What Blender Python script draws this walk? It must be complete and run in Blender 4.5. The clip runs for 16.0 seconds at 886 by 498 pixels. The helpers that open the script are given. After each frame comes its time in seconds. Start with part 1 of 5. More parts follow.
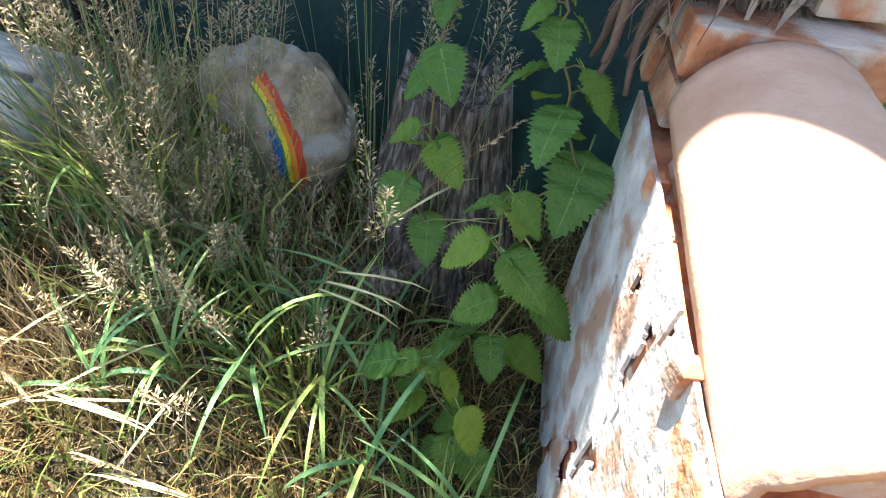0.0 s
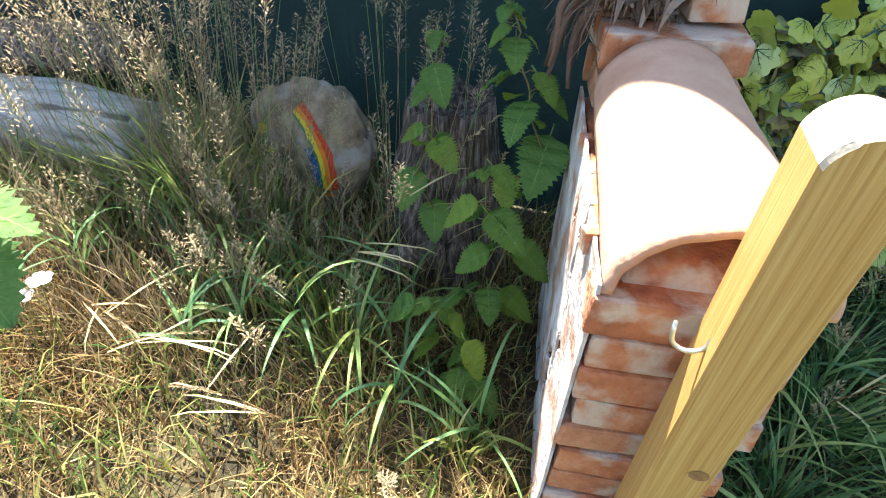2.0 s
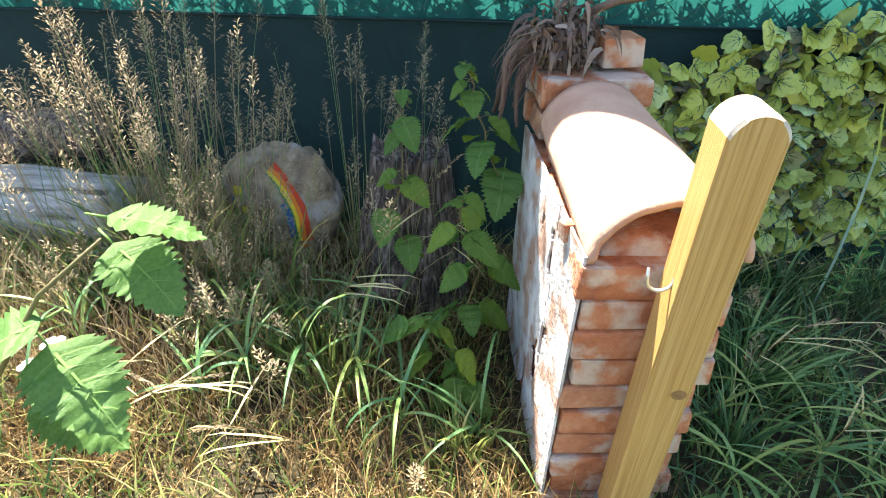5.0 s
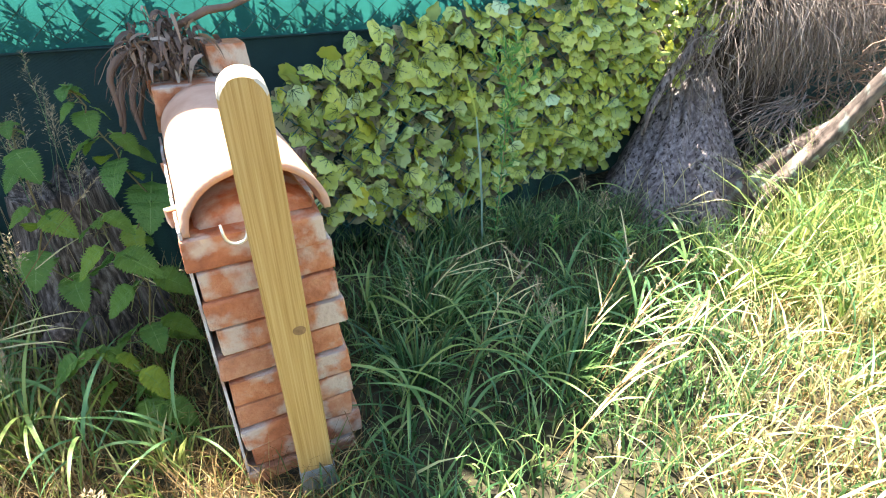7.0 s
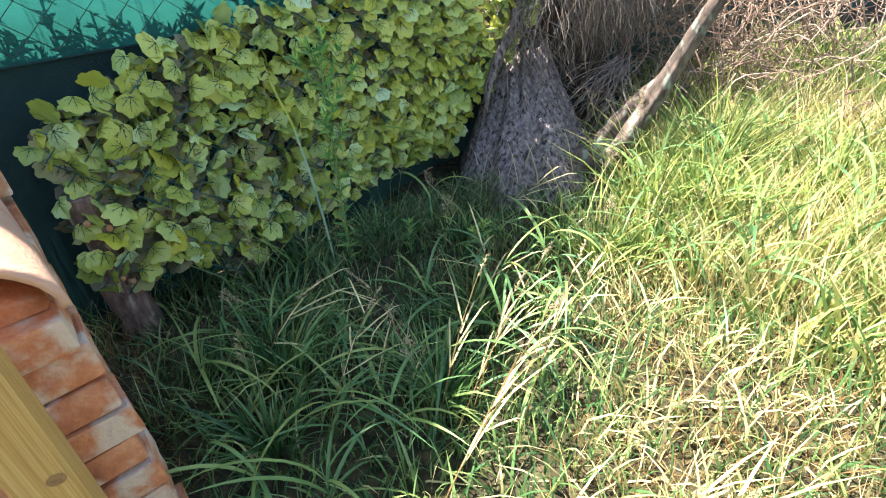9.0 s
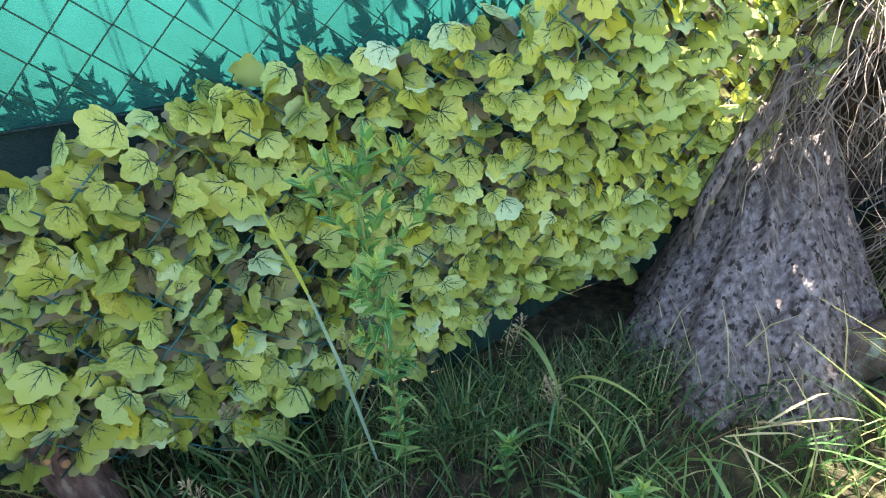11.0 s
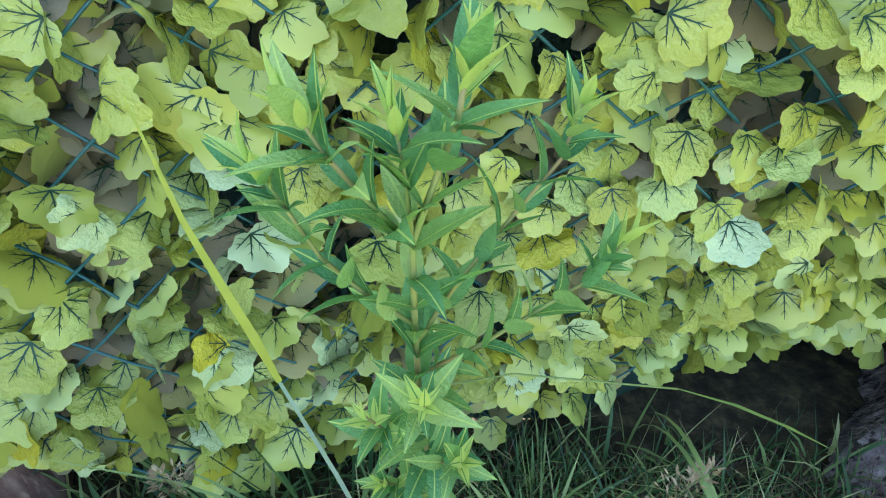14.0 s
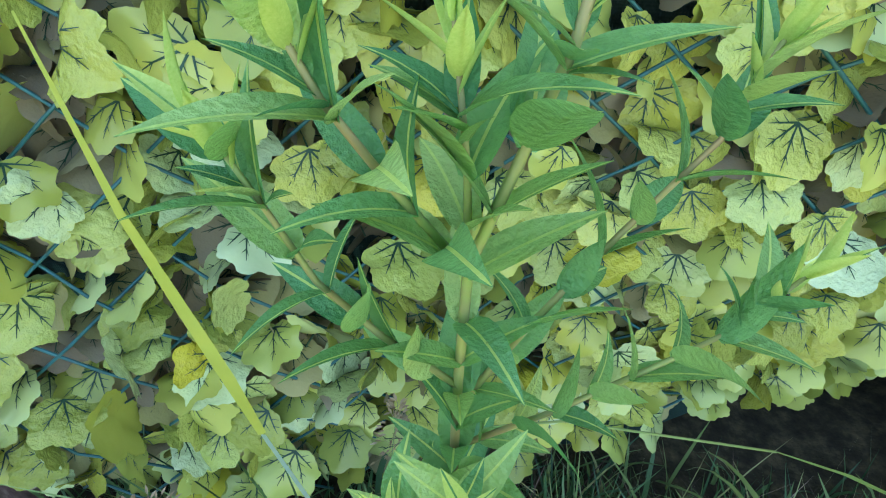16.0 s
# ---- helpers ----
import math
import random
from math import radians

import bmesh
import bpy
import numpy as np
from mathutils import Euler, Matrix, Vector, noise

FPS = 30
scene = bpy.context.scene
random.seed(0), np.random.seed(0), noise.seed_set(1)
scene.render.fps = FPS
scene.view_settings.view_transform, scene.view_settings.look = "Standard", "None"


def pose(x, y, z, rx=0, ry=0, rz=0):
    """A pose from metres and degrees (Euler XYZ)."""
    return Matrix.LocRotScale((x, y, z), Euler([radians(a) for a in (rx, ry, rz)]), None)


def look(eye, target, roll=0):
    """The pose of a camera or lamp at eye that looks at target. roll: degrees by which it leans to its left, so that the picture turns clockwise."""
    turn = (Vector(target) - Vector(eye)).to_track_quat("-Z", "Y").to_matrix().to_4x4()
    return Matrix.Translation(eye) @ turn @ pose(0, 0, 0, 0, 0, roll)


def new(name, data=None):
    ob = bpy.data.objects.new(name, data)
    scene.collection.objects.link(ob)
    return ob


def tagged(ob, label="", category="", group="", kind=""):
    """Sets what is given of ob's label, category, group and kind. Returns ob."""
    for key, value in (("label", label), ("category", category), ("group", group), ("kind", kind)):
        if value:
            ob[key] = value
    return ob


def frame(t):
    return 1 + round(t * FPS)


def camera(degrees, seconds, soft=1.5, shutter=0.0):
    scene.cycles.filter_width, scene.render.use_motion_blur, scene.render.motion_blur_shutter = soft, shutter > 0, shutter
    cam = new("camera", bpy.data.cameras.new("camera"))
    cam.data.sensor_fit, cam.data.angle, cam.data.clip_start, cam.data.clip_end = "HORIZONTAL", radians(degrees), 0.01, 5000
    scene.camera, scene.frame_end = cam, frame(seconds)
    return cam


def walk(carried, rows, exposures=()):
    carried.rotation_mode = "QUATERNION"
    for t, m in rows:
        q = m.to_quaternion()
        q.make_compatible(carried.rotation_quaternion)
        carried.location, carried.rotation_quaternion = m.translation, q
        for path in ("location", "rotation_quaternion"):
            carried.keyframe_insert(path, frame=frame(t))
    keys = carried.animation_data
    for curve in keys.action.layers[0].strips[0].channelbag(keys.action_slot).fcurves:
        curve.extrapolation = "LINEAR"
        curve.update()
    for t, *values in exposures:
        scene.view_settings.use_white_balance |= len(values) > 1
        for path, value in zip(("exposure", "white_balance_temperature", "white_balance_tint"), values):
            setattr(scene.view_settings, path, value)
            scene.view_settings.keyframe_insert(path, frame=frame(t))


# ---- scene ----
cam = camera(79.0, 16.0, soft=1.1)
PATH = [
    (0, (-0.22, -0.242, 1.126), (-0.534, 1.142, -0.283), 7.2),
    (0.5, (-0.201, -0.332, 1.194), (-0.579, 1.091, -0.159), 3.4),
    (1, (-0.168, -0.418, 1.191), (-0.56, 1.03, -0.132), 3.0),
    (1.5, (-0.089, -0.525, 1.183), (-0.535, 0.915, -0.132), 1.6),
    (2, (-0.079, -0.578, 1.198), (-0.511, 0.902, -0.075), 1.7),
    (2.5, (-0.157, -0.662, 1.204), (-0.513, 0.876, -0.024), 2.7),
    (3, (-0.195, -0.733, 1.213), (-0.476, 0.881, 0.066), 3.0),
    (3.5, (-0.215, -0.765, 1.215), (-0.471, 0.863, 0.081), 2.7),
    (3.7, (-0.237, -0.802, 1.211), (-0.485, 0.856, 0.121), 2.4),
    (5.8, (-0.121, -0.856, 1.243), (-0.228, 0.826, 0.166), 0.2),
    (6, (-0.097, -0.907, 1.235), (-0.165, 0.791, 0.181), 0.4),
    (6.5, (0.014, -0.972, 1.225), (0.155, 0.745, 0.209), -0.0),
    (7, (0.162, -1.052, 1.192), (0.724, 0.587, 0.194), -1.0),
    (7.5, (0.23, -1.103, 1.159), (0.983, 0.435, 0.126), -2.5),
    (8, (0.242, -1.1, 1.17), (1.136, 0.336, 0.103), -3.6),
    (8.2, (0.235, -1.083, 1.177), (1.168, 0.318, 0.097), -3.7),
    (10.3, (0.905, -0.437, 1.217), (1.593, 1.152, 0.217), -5.8),
    (10.5, (0.942, -0.352, 1.209), (1.571, 1.271, 0.223), -5.2),
    (11, (1.072, -0.017, 1.171), (1.373, 1.667, 0.134), -5.7),
    (11.5, (1.174, 0.287, 1.158), (1.268, 1.941, 0.037), -6.9),
    (12, (1.14, 0.447, 1.069), (1.173, 2.039, -0.142), -5.5),
    (12.5, (1.136, 0.557, 1.017), (1.13, 2.118, -0.233), -3.9),
    (13, (1.117, 0.599, 0.986), (1.045, 2.132, -0.296), -3.6),
    (13.5, (1.125, 0.592, 0.968), (1.029, 2.111, -0.33), -2.4),
    (14, (1.121, 0.583, 0.974), (1.013, 2.114, -0.308), -0.8),
    (14.5, (1.122, 0.585, 0.97), (1.007, 2.114, -0.313), 0.3),
    (15, (1.113, 0.575, 1.011), (0.951, 2.122, -0.246), -0.1),
    (15.5, (1.11, 0.636, 0.976), (0.897, 2.155, -0.306), -1.1),
    (16, (1.092, 0.684, 0.904), (0.931, 2.197, -0.394), 0.5),
]
walk(cam, [(t, look(eye, target, roll)) for t, eye, target, roll in PATH],
     exposures=[(0, 2.62), (1.0, 2.47), (2, 2.38), (3.5, 2.42), (6, 2.44), (7, 2.68), (7.5, 2.38), (8, 2.27), (10.3, 2.2), (10.7, 2.58), (11.2, 2.9), (12.5, 3.18), (16, 3.18)])

# ---- light ----
SUN_ELEVATION = 62.0
SUN_TRAVEL = Vector((0.6, -0.8, 0.0)).normalized()      # the way the light goes over the ground
world = bpy.data.worlds.new("world")
scene.world = world
world.use_nodes = True
wn = world.node_tree.nodes
sky = wn.new("ShaderNodeTexSky")
sky.sky_type = "NISHITA"
sky.sun_disc = False
sky.sun_elevation = radians(SUN_ELEVATION)
sky.sun_rotation = math.atan2(-SUN_TRAVEL.x, -SUN_TRAVEL.y)
wn["Background"].inputs[1].default_value = 0.085
world.node_tree.links.new(sky.outputs[0], wn["Background"].inputs[0])
sun = new("sun", bpy.data.lights.new("sun", "SUN"))
sun.data.energy, sun.data.angle, sun.data.color = 5.0, radians(0.5), (1.0, 0.95, 0.86)
sun_dir = SUN_TRAVEL * math.cos(radians(SUN_ELEVATION)) - Vector((0, 0, math.sin(radians(SUN_ELEVATION))))
sun.matrix_world = look((-3, 6, 8), Vector((-3, 6, 8)) + sun_dir)

# ---- materials ----


def ramp(nt, stops):
    n = nt.nodes.new("ShaderNodeValToRGB")
    el = n.color_ramp.elements
    while len(el) < len(stops):
        el.new(0.5)
    for e, (p, c) in zip(el, stops):
        e.position, e.color = p, (*c, 1.0)
    return n


def mat(name, stops, scale=8.0, rough=0.7, bump=0.3, bump_scale=60.0, stretch=(1, 1, 1), vary="", vary_stops=None, vary_mix=0.6,
        thin=0.0, metal=0.0, stain=None, stain_scale=3.0, stain_at=(0.55, 0.62), gloss=0.4, detail=6.0):
    """A procedural surface: noise through a colour ramp, variation from piece to piece, stains, fine relief and, for leaves, light shining through."""
    m = bpy.data.materials.new(name)
    m.use_nodes = True
    nt = m.node_tree
    n, l = nt.nodes, nt.links.new
    b, out = n["Principled BSDF"], n["Material Output"]
    tc = n.new("ShaderNodeTexCoord")
    mp = n.new("ShaderNodeMapping")
    mp.inputs["Scale"].default_value = stretch
    l(tc.outputs["Object"], mp.inputs[0])
    if vary == "object":                     # each piece takes its own stretch of the grain
        shift = n.new("ShaderNodeMath")
        shift.operation = "MULTIPLY"
        shift.inputs[1].default_value = 61.0
        l(n.new("ShaderNodeObjectInfo").outputs["Random"], shift.inputs[0])
        l(shift.outputs[0], mp.inputs["Location"])
    noise_a = n.new("ShaderNodeTexNoise")
    noise_a.inputs["Scale"].default_value, noise_a.inputs["Detail"].default_value = scale, detail
    noise_a.inputs["Roughness"].default_value = 0.62
    l(mp.outputs[0], noise_a.inputs["Vector"])
    ra = ramp(nt, stops)
    l(noise_a.outputs[0], ra.inputs[0])
    colour = ra.outputs[0]
    if vary:
        src = n.new("ShaderNodeObjectInfo").outputs["Random"] if vary == "object" else n.new("ShaderNodeNewGeometry").outputs["Random Per Island"]
        rv = ramp(nt, vary_stops)
        l(src, rv.inputs[0])
        mx = n.new("ShaderNodeMix")
        mx.data_type = "RGBA"
        mx.inputs[0].default_value = vary_mix
        l(colour, mx.inputs[6])
        l(rv.outputs[0], mx.inputs[7])
        colour = mx.outputs[2]
    if stain:
        ns = n.new("ShaderNodeTexNoise")
        ns.inputs["Scale"].default_value, ns.inputs["Detail"].default_value = stain_scale, 8.0
        l(mp.outputs[0], ns.inputs["Vector"])
        rs = ramp(nt, [(stain_at[0], (0, 0, 0)), (stain_at[1], (1, 1, 1))])
        l(ns.outputs[0], rs.inputs[0])
        mx = n.new("ShaderNodeMix")
        mx.data_type = "RGBA"
        l(rs.outputs[0], mx.inputs[0])
        l(colour, mx.inputs[6])
        mx.inputs[7].default_value = (*stain, 1)
        colour = mx.outputs[2]
    l(colour, b.inputs["Base Color"])
    b.inputs["Roughness"].default_value, b.inputs["Metallic"].default_value = rough, metal
    b.inputs["Specular IOR Level"].default_value = gloss
    if bump:
        nb = n.new("ShaderNodeTexNoise")
        nb.inputs["Scale"].default_value, nb.inputs["Detail"].default_value = bump_scale, 5.0
        l(mp.outputs[0], nb.inputs["Vector"])
        bp = n.new("ShaderNodeBump")
        bp.inputs["Strength"].default_value, bp.inputs["Distance"].default_value = bump, 0.006
        l(nb.outputs[0], bp.inputs["Height"])
        l(bp.outputs[0], b.inputs["Normal"])
    if thin:
        tr = n.new("ShaderNodeBsdfTranslucent")
        l(colour, tr.inputs[0])
        ms = n.new("ShaderNodeMixShader")
        ms.inputs[0].default_value = thin
        l(b.outputs[0], ms.inputs[1])
        l(tr.outputs[0], ms.inputs[2])
        l(ms.outputs[0], out.inputs[0])
    return m


M_SOIL = mat("soil_and_thatch", [(0.3, (0.016, 0.013, 0.008)), (0.5, (0.045, 0.038, 0.018)), (0.7, (0.13, 0.105, 0.05))], 22, 0.95, 0.8, 70)
M_GRASS = mat("green_grass", [(0.3, (0.08, 0.13, 0.03)), (0.7, (0.15, 0.22, 0.05))], 3, 0.45, 0, vary="island",
              vary_stops=[(0.0, (0.06, 0.15, 0.045)), (0.4, (0.21, 0.31, 0.075)), (0.75, (0.48, 0.51, 0.15)), (1.0, (0.76, 0.63, 0.29))], vary_mix=0.85, thin=0.4)
# Darker, bluer copy of the grass: shade is put into its colour.
M_GRASS_SHADE = mat("shade_toned_grass", [(0.3, (0.05, 0.11, 0.035)), (0.7, (0.10, 0.20, 0.05))], 3, 0.4, 0, vary="island",
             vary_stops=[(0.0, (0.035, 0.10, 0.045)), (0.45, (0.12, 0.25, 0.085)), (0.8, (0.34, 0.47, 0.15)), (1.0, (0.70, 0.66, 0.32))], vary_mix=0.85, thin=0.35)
M_STRAW = mat("dry_straw", [(0.3, (0.20, 0.125, 0.05)), (0.7, (0.36, 0.25, 0.105))], 4, 0.7, 0, vary="island",
              vary_stops=[(0.0, (0.05, 0.03, 0.015)), (0.5, (0.20, 0.117, 0.04)), (0.8, (0.34, 0.212, 0.075)), (1.0, (0.58, 0.43, 0.21))], vary_mix=0.8, thin=0.2)
M_SEED = mat("grass_seed_heads", [(0.3, (0.26, 0.18, 0.09)), (0.7, (0.48, 0.36, 0.2))], 9, 0.8, 0, vary="island",
             vary_stops=[(0.0, (0.22, 0.16, 0.085)), (1.0, (0.58, 0.48, 0.30))], thin=0.2)
M_NETTLE = mat("nettle_leaf", [(0.3, (0.09, 0.20, 0.035)), (0.7, (0.19, 0.33, 0.06))], 7, 0.36, 1.0, 18, vary="object",
               vary_stops=[(0.0, (0.10, 0.23, 0.05)), (0.6, (0.20, 0.34, 0.06)), (1.0, (0.40, 0.50, 0.06))], thin=0.42)
M_VEIN_PALE = mat("pale_leaf_vein", [(0.3, (0.2, 0.34, 0.09)), (0.7, (0.27, 0.42, 0.12))], 30, 0.5, 0, thin=0.3)
M_STEM = mat("green_brown_stem", [(0.3, (0.14, 0.15, 0.05)), (0.7, (0.2, 0.13, 0.06))], 12, 0.6, 0.2)
M_WEED = mat("lance_leaf", [(0.3, (0.07, 0.22, 0.07)), (0.7, (0.17, 0.38, 0.10))], 9, 0.22, 0.6, 18, vary="object",
             vary_stops=[(0.0, (0.10, 0.32, 0.12)), (0.5, (0.24, 0.50, 0.15)), (0.85, (0.42, 0.64, 0.19)), (1.0, (0.56, 0.70, 0.22))], vary_mix=0.75, thin=0.32, gloss=0.55)
M_WEED_YOUNG = mat("young_lance_leaf", [(0.3, (0.48, 0.64, 0.13)), (0.7, (0.62, 0.74, 0.22))], 30, 0.45, 0.1, thin=0.4)
M_WEED_STEM = mat("reddish_green_stem", [(0.35, (0.25, 0.34, 0.08)), (0.65, (0.40, 0.24, 0.12))], 10, 0.5, 0.1, 60)
M_IVY = mat("artificial_vine_leaf", [(0.3, (0.36, 0.44, 0.09)), (0.7, (0.58, 0.62, 0.22))], 6, 0.24, 0.8, 9, vary="object",
            vary_stops=[(0.0, (0.62, 0.76, 0.44)), (0.08, (0.50, 0.60, 0.20)), (0.28, (0.42, 0.49, 0.09)), (0.46, (0.58, 0.62, 0.15)), (0.64, (0.44, 0.47, 0.07)), (0.80, (0.24, 0.30, 0.05)), (0.92, (0.45, 0.46, 0.06)), (1.0, (0.58, 0.52, 0.03))],
            vary_mix=0.85, thin=0.10, gloss=0.5)
M_IVY_MANY = mat("artificial_vine_leaf_mixed", [(0.3, (0.36, 0.44, 0.09)), (0.7, (0.58, 0.62, 0.22))], 6, 0.24, 0.8, 9, vary="island",
                 vary_stops=[(0.0, (0.62, 0.76, 0.44)), (0.08, (0.50, 0.60, 0.20)), (0.28, (0.42, 0.49, 0.09)), (0.46, (0.58, 0.62, 0.15)), (0.64, (0.44, 0.47, 0.07)), (0.80, (0.24, 0.30, 0.05)), (0.92, (0.45, 0.46, 0.06)), (1.0, (0.58, 0.52, 0.03))],
                 vary_mix=0.85, thin=0.10, gloss=0.5)
# Olive and brown leaf backs, darkened to put shade into the gaps.
M_IVY_BACK = mat("dark_back_leaf", [(0.3, (0.26, 0.25, 0.10)), (0.7, (0.36, 0.33, 0.15))], 18, 0.6, 0.2, 200, vary="island",
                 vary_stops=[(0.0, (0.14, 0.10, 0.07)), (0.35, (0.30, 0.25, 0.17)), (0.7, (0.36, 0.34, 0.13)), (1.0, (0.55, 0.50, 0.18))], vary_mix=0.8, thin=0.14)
M_IVY_VEIN = mat("dark_leaf_vein", [(0.3, (0.012, 0.045, 0.022)), (0.7, (0.03, 0.09, 0.04))], 30, 0.5, 0)
M_LATTICE = mat("blue_green_plastic", [(0.3, (0.012, 0.085, 0.085)), (0.7, (0.035, 0.17, 0.17))], 20, 0.35, 0.1, 80, gloss=0.5)
M_WIRE = mat("dark_green_coated_wire", [(0.3, (0.01, 0.05, 0.035)), (0.7, (0.02, 0.08, 0.055))], 20, 0.4, 0)
M_BRICK = mat("worn_red_brick", [(0.3, (0.22, 0.07, 0.04)), (0.48, (0.48, 0.17, 0.075)), (0.68, (0.66, 0.36, 0.21))], 17, 0.9, 1.0, 70, vary="object",
              vary_stops=[(0.0, (0.42, 0.14, 0.06)), (0.5, (0.55, 0.21, 0.09)), (1.0, (0.46, 0.27, 0.17))], vary_mix=0.4, stain=(0.58, 0.44, 0.34), stain_scale=11, stain_at=(0.49, 0.60))
M_MORTAR = mat("crumbling_mortar", [(0.3, (0.22, 0.15, 0.11)), (0.7, (0.42, 0.33, 0.26))], 16, 0.95, 0.9, 70)
M_PLASTER = mat("flaking_whitewash", [(0.3, (0.42, 0.40, 0.40)), (0.7, (0.74, 0.70, 0.66))], 14, 0.9, 0.9, 60, stain=(0.40, 0.25, 0.18), stain_scale=11, stain_at=(0.48, 0.60))
M_TILE = mat("terracotta_tile", [(0.3, (0.46, 0.25, 0.165)), (0.7, (0.62, 0.39, 0.275))], 9, 0.85, 0.3, 120, stain=(0.30, 0.17, 0.13), stain_scale=6, stain_at=(0.62, 0.75))
M_PINE = mat("planed_pine", [(0.36, (0.40, 0.22, 0.058)), (0.5, (0.50, 0.298, 0.093)), (0.64, (0.57, 0.37, 0.138))], 9, 0.55, 0.25, 40, stretch=(30, 30, 0.35))
# End grain of the post top, paled further to show glaring sun.
M_END_GRAIN_SUNLIT = mat("sunlit_pine_end", [(0.3, (0.50, 0.41, 0.29)), (0.7, (0.66, 0.58, 0.46))], 40, 0.7, 0.3, 90)
M_KNOT = mat("pine_knot", [(0.3, (0.14, 0.075, 0.03)), (0.7, (0.36, 0.2, 0.08))], 60, 0.7, 0.2)
M_STEEL = mat("galvanised_steel", [(0.3, (0.32, 0.34, 0.35)), (0.7, (0.5, 0.52, 0.53))], 25, 0.5, 0.1, 60, metal=0.6)
M_CHROME = mat("zinc_plated_steel", [(0.3, (0.68, 0.68, 0.68)), (0.7, (0.8, 0.8, 0.8))], 25, 0.28, 0, metal=0.9)
M_BARK = mat("grey_brown_bark", [(0.30, (0.06, 0.043, 0.04)), (0.48, (0.19, 0.15, 0.14)), (0.70, (0.44, 0.37, 0.35))], 26, 0.85, 1.0, 60, stretch=(2.0, 2.0, 0.6), stain=(0.04, 0.028, 0.024), stain_scale=30, stain_at=(0.56, 0.62), detail=10.0)
M_TRUNK = mat("reddish_peeling_bark", [(0.3, (0.07, 0.035, 0.025)), (0.5, (0.20, 0.115, 0.085)), (0.7, (0.36, 0.24, 0.18))], 18, 0.85, 0.9, 60, stretch=(2, 2, 0.6), stain=(0.42, 0.30, 0.22), stain_scale=14, stain_at=(0.6, 0.66))
M_CUT = mat("orange_cut_wood", [(0.3, (0.42, 0.19, 0.08)), (0.7, (0.58, 0.30, 0.13))], 50, 0.75, 0.3, 90)
M_LOGWOOD = mat("bleached_log", [(0.3, (0.2, 0.19, 0.17)), (0.5, (0.40, 0.38, 0.35)), (0.7, (0.58, 0.56, 0.53))], 12, 0.85, 0.6, 50, stretch=(0.3, 3, 3), stain=(0.13, 0.11, 0.09), stain_scale=7, stain_at=(0.6, 0.67))
M_OLDWOOD = mat("weathered_stump_wood", [(0.34, (0.02, 0.014, 0.011)), (0.5, (0.11, 0.08, 0.062)), (0.66, (0.32, 0.26, 0.22))], 14, 0.9, 1.0, 40, stretch=(5, 5, 0.4))
M_ROOT = mat("dry_root", [(0.3, (0.16, 0.115, 0.085)), (0.7, (0.36, 0.29, 0.24))], 20, 0.85, 0.3, 90, vary="island", vary_stops=[(0.0, (0.06, 0.04, 0.03)), (0.6, (0.19, 0.145, 0.12)), (1.0, (0.48, 0.41, 0.37))])
M_EARTH = mat("root_plate_earth", [(0.3, (0.02, 0.015, 0.012)), (0.7, (0.09, 0.065, 0.05))], 14, 0.95, 0.9, 40)
M_BRUSH = mat("pinkish_dry_brush", [(0.3, (0.22, 0.13, 0.09)), (0.7, (0.42, 0.29, 0.21))], 12, 0.85, 0.2, vary="island", vary_stops=[(0.0, (0.10, 0.055, 0.04)), (0.6, (0.28, 0.19, 0.14)), (1.0, (0.60, 0.47, 0.37))])
M_BRANCH = mat("lichened_branch", [(0.3, (0.04, 0.028, 0.022)), (0.7, (0.19, 0.14, 0.115))], 18, 0.9, 1.0, 40, stretch=(1.4, 1.4, 0.7), stain=(0.27, 0.30, 0.25), stain_scale=14, stain_at=(0.54, 0.64))
M_STONE = mat("sandy_stone", [(0.3, (0.10, 0.075, 0.05)), (0.5, (0.26, 0.20, 0.135)), (0.7, (0.45, 0.37, 0.26))], 14, 0.9, 1.0, 45, stain=(0.36, 0.33, 0.30), stain_scale=9, stain_at=(0.54, 0.64))
M_DEAD = mat("withered_plant", [(0.3, (0.06, 0.04, 0.03)), (0.7, (0.24, 0.17, 0.13))], 16, 0.85, 0.4, 80, vary="island", vary_stops=[(0.0, (0.035, 0.02, 0.016)), (0.6, (0.16, 0.10, 0.07)), (0.85, (0.34, 0.24, 0.17)), (1.0, (0.62, 0.48, 0.36))])
M_PETAL = mat("white_petal", [(0.3, (0.75, 0.75, 0.78)), (0.7, (0.85, 0.85, 0.85))], 20, 0.6, 0, thin=0.3)
M_HAZEL = mat("hazel_leaf", [(0.3, (0.09, 0.2, 0.04)), (0.7, (0.17, 0.3, 0.08))], 25, 0.4, 0.4, 90, thin=0.35)
M_SHRUB = mat("shrub_leaf", [(0.3, (0.03, 0.07, 0.02)), (0.7, (0.06, 0.12, 0.03))], 5, 0.6, 0, vary="island", vary_stops=[(0.0, (0.03, 0.07, 0.02)), (1.0, (0.09, 0.16, 0.04))], thin=0.3)
M_BLADE = mat("yellowing_blade", [(0.3, (0.42, 0.48, 0.07)), (0.7, (0.55, 0.6, 0.12))], 12, 0.5, 0.2, 60, thin=0.35)
M_BROAD = mat("broad_grass_blade", [(0.3, (0.14, 0.25, 0.08)), (0.7, (0.27, 0.38, 0.13))], 6, 0.38, 0.15, 120, vary="object",
              vary_stops=[(0.0, (0.08, 0.22, 0.10)), (0.6, (0.21, 0.37, 0.12)), (1.0, (0.40, 0.47, 0.13))], vary_mix=0.75, thin=0.35)
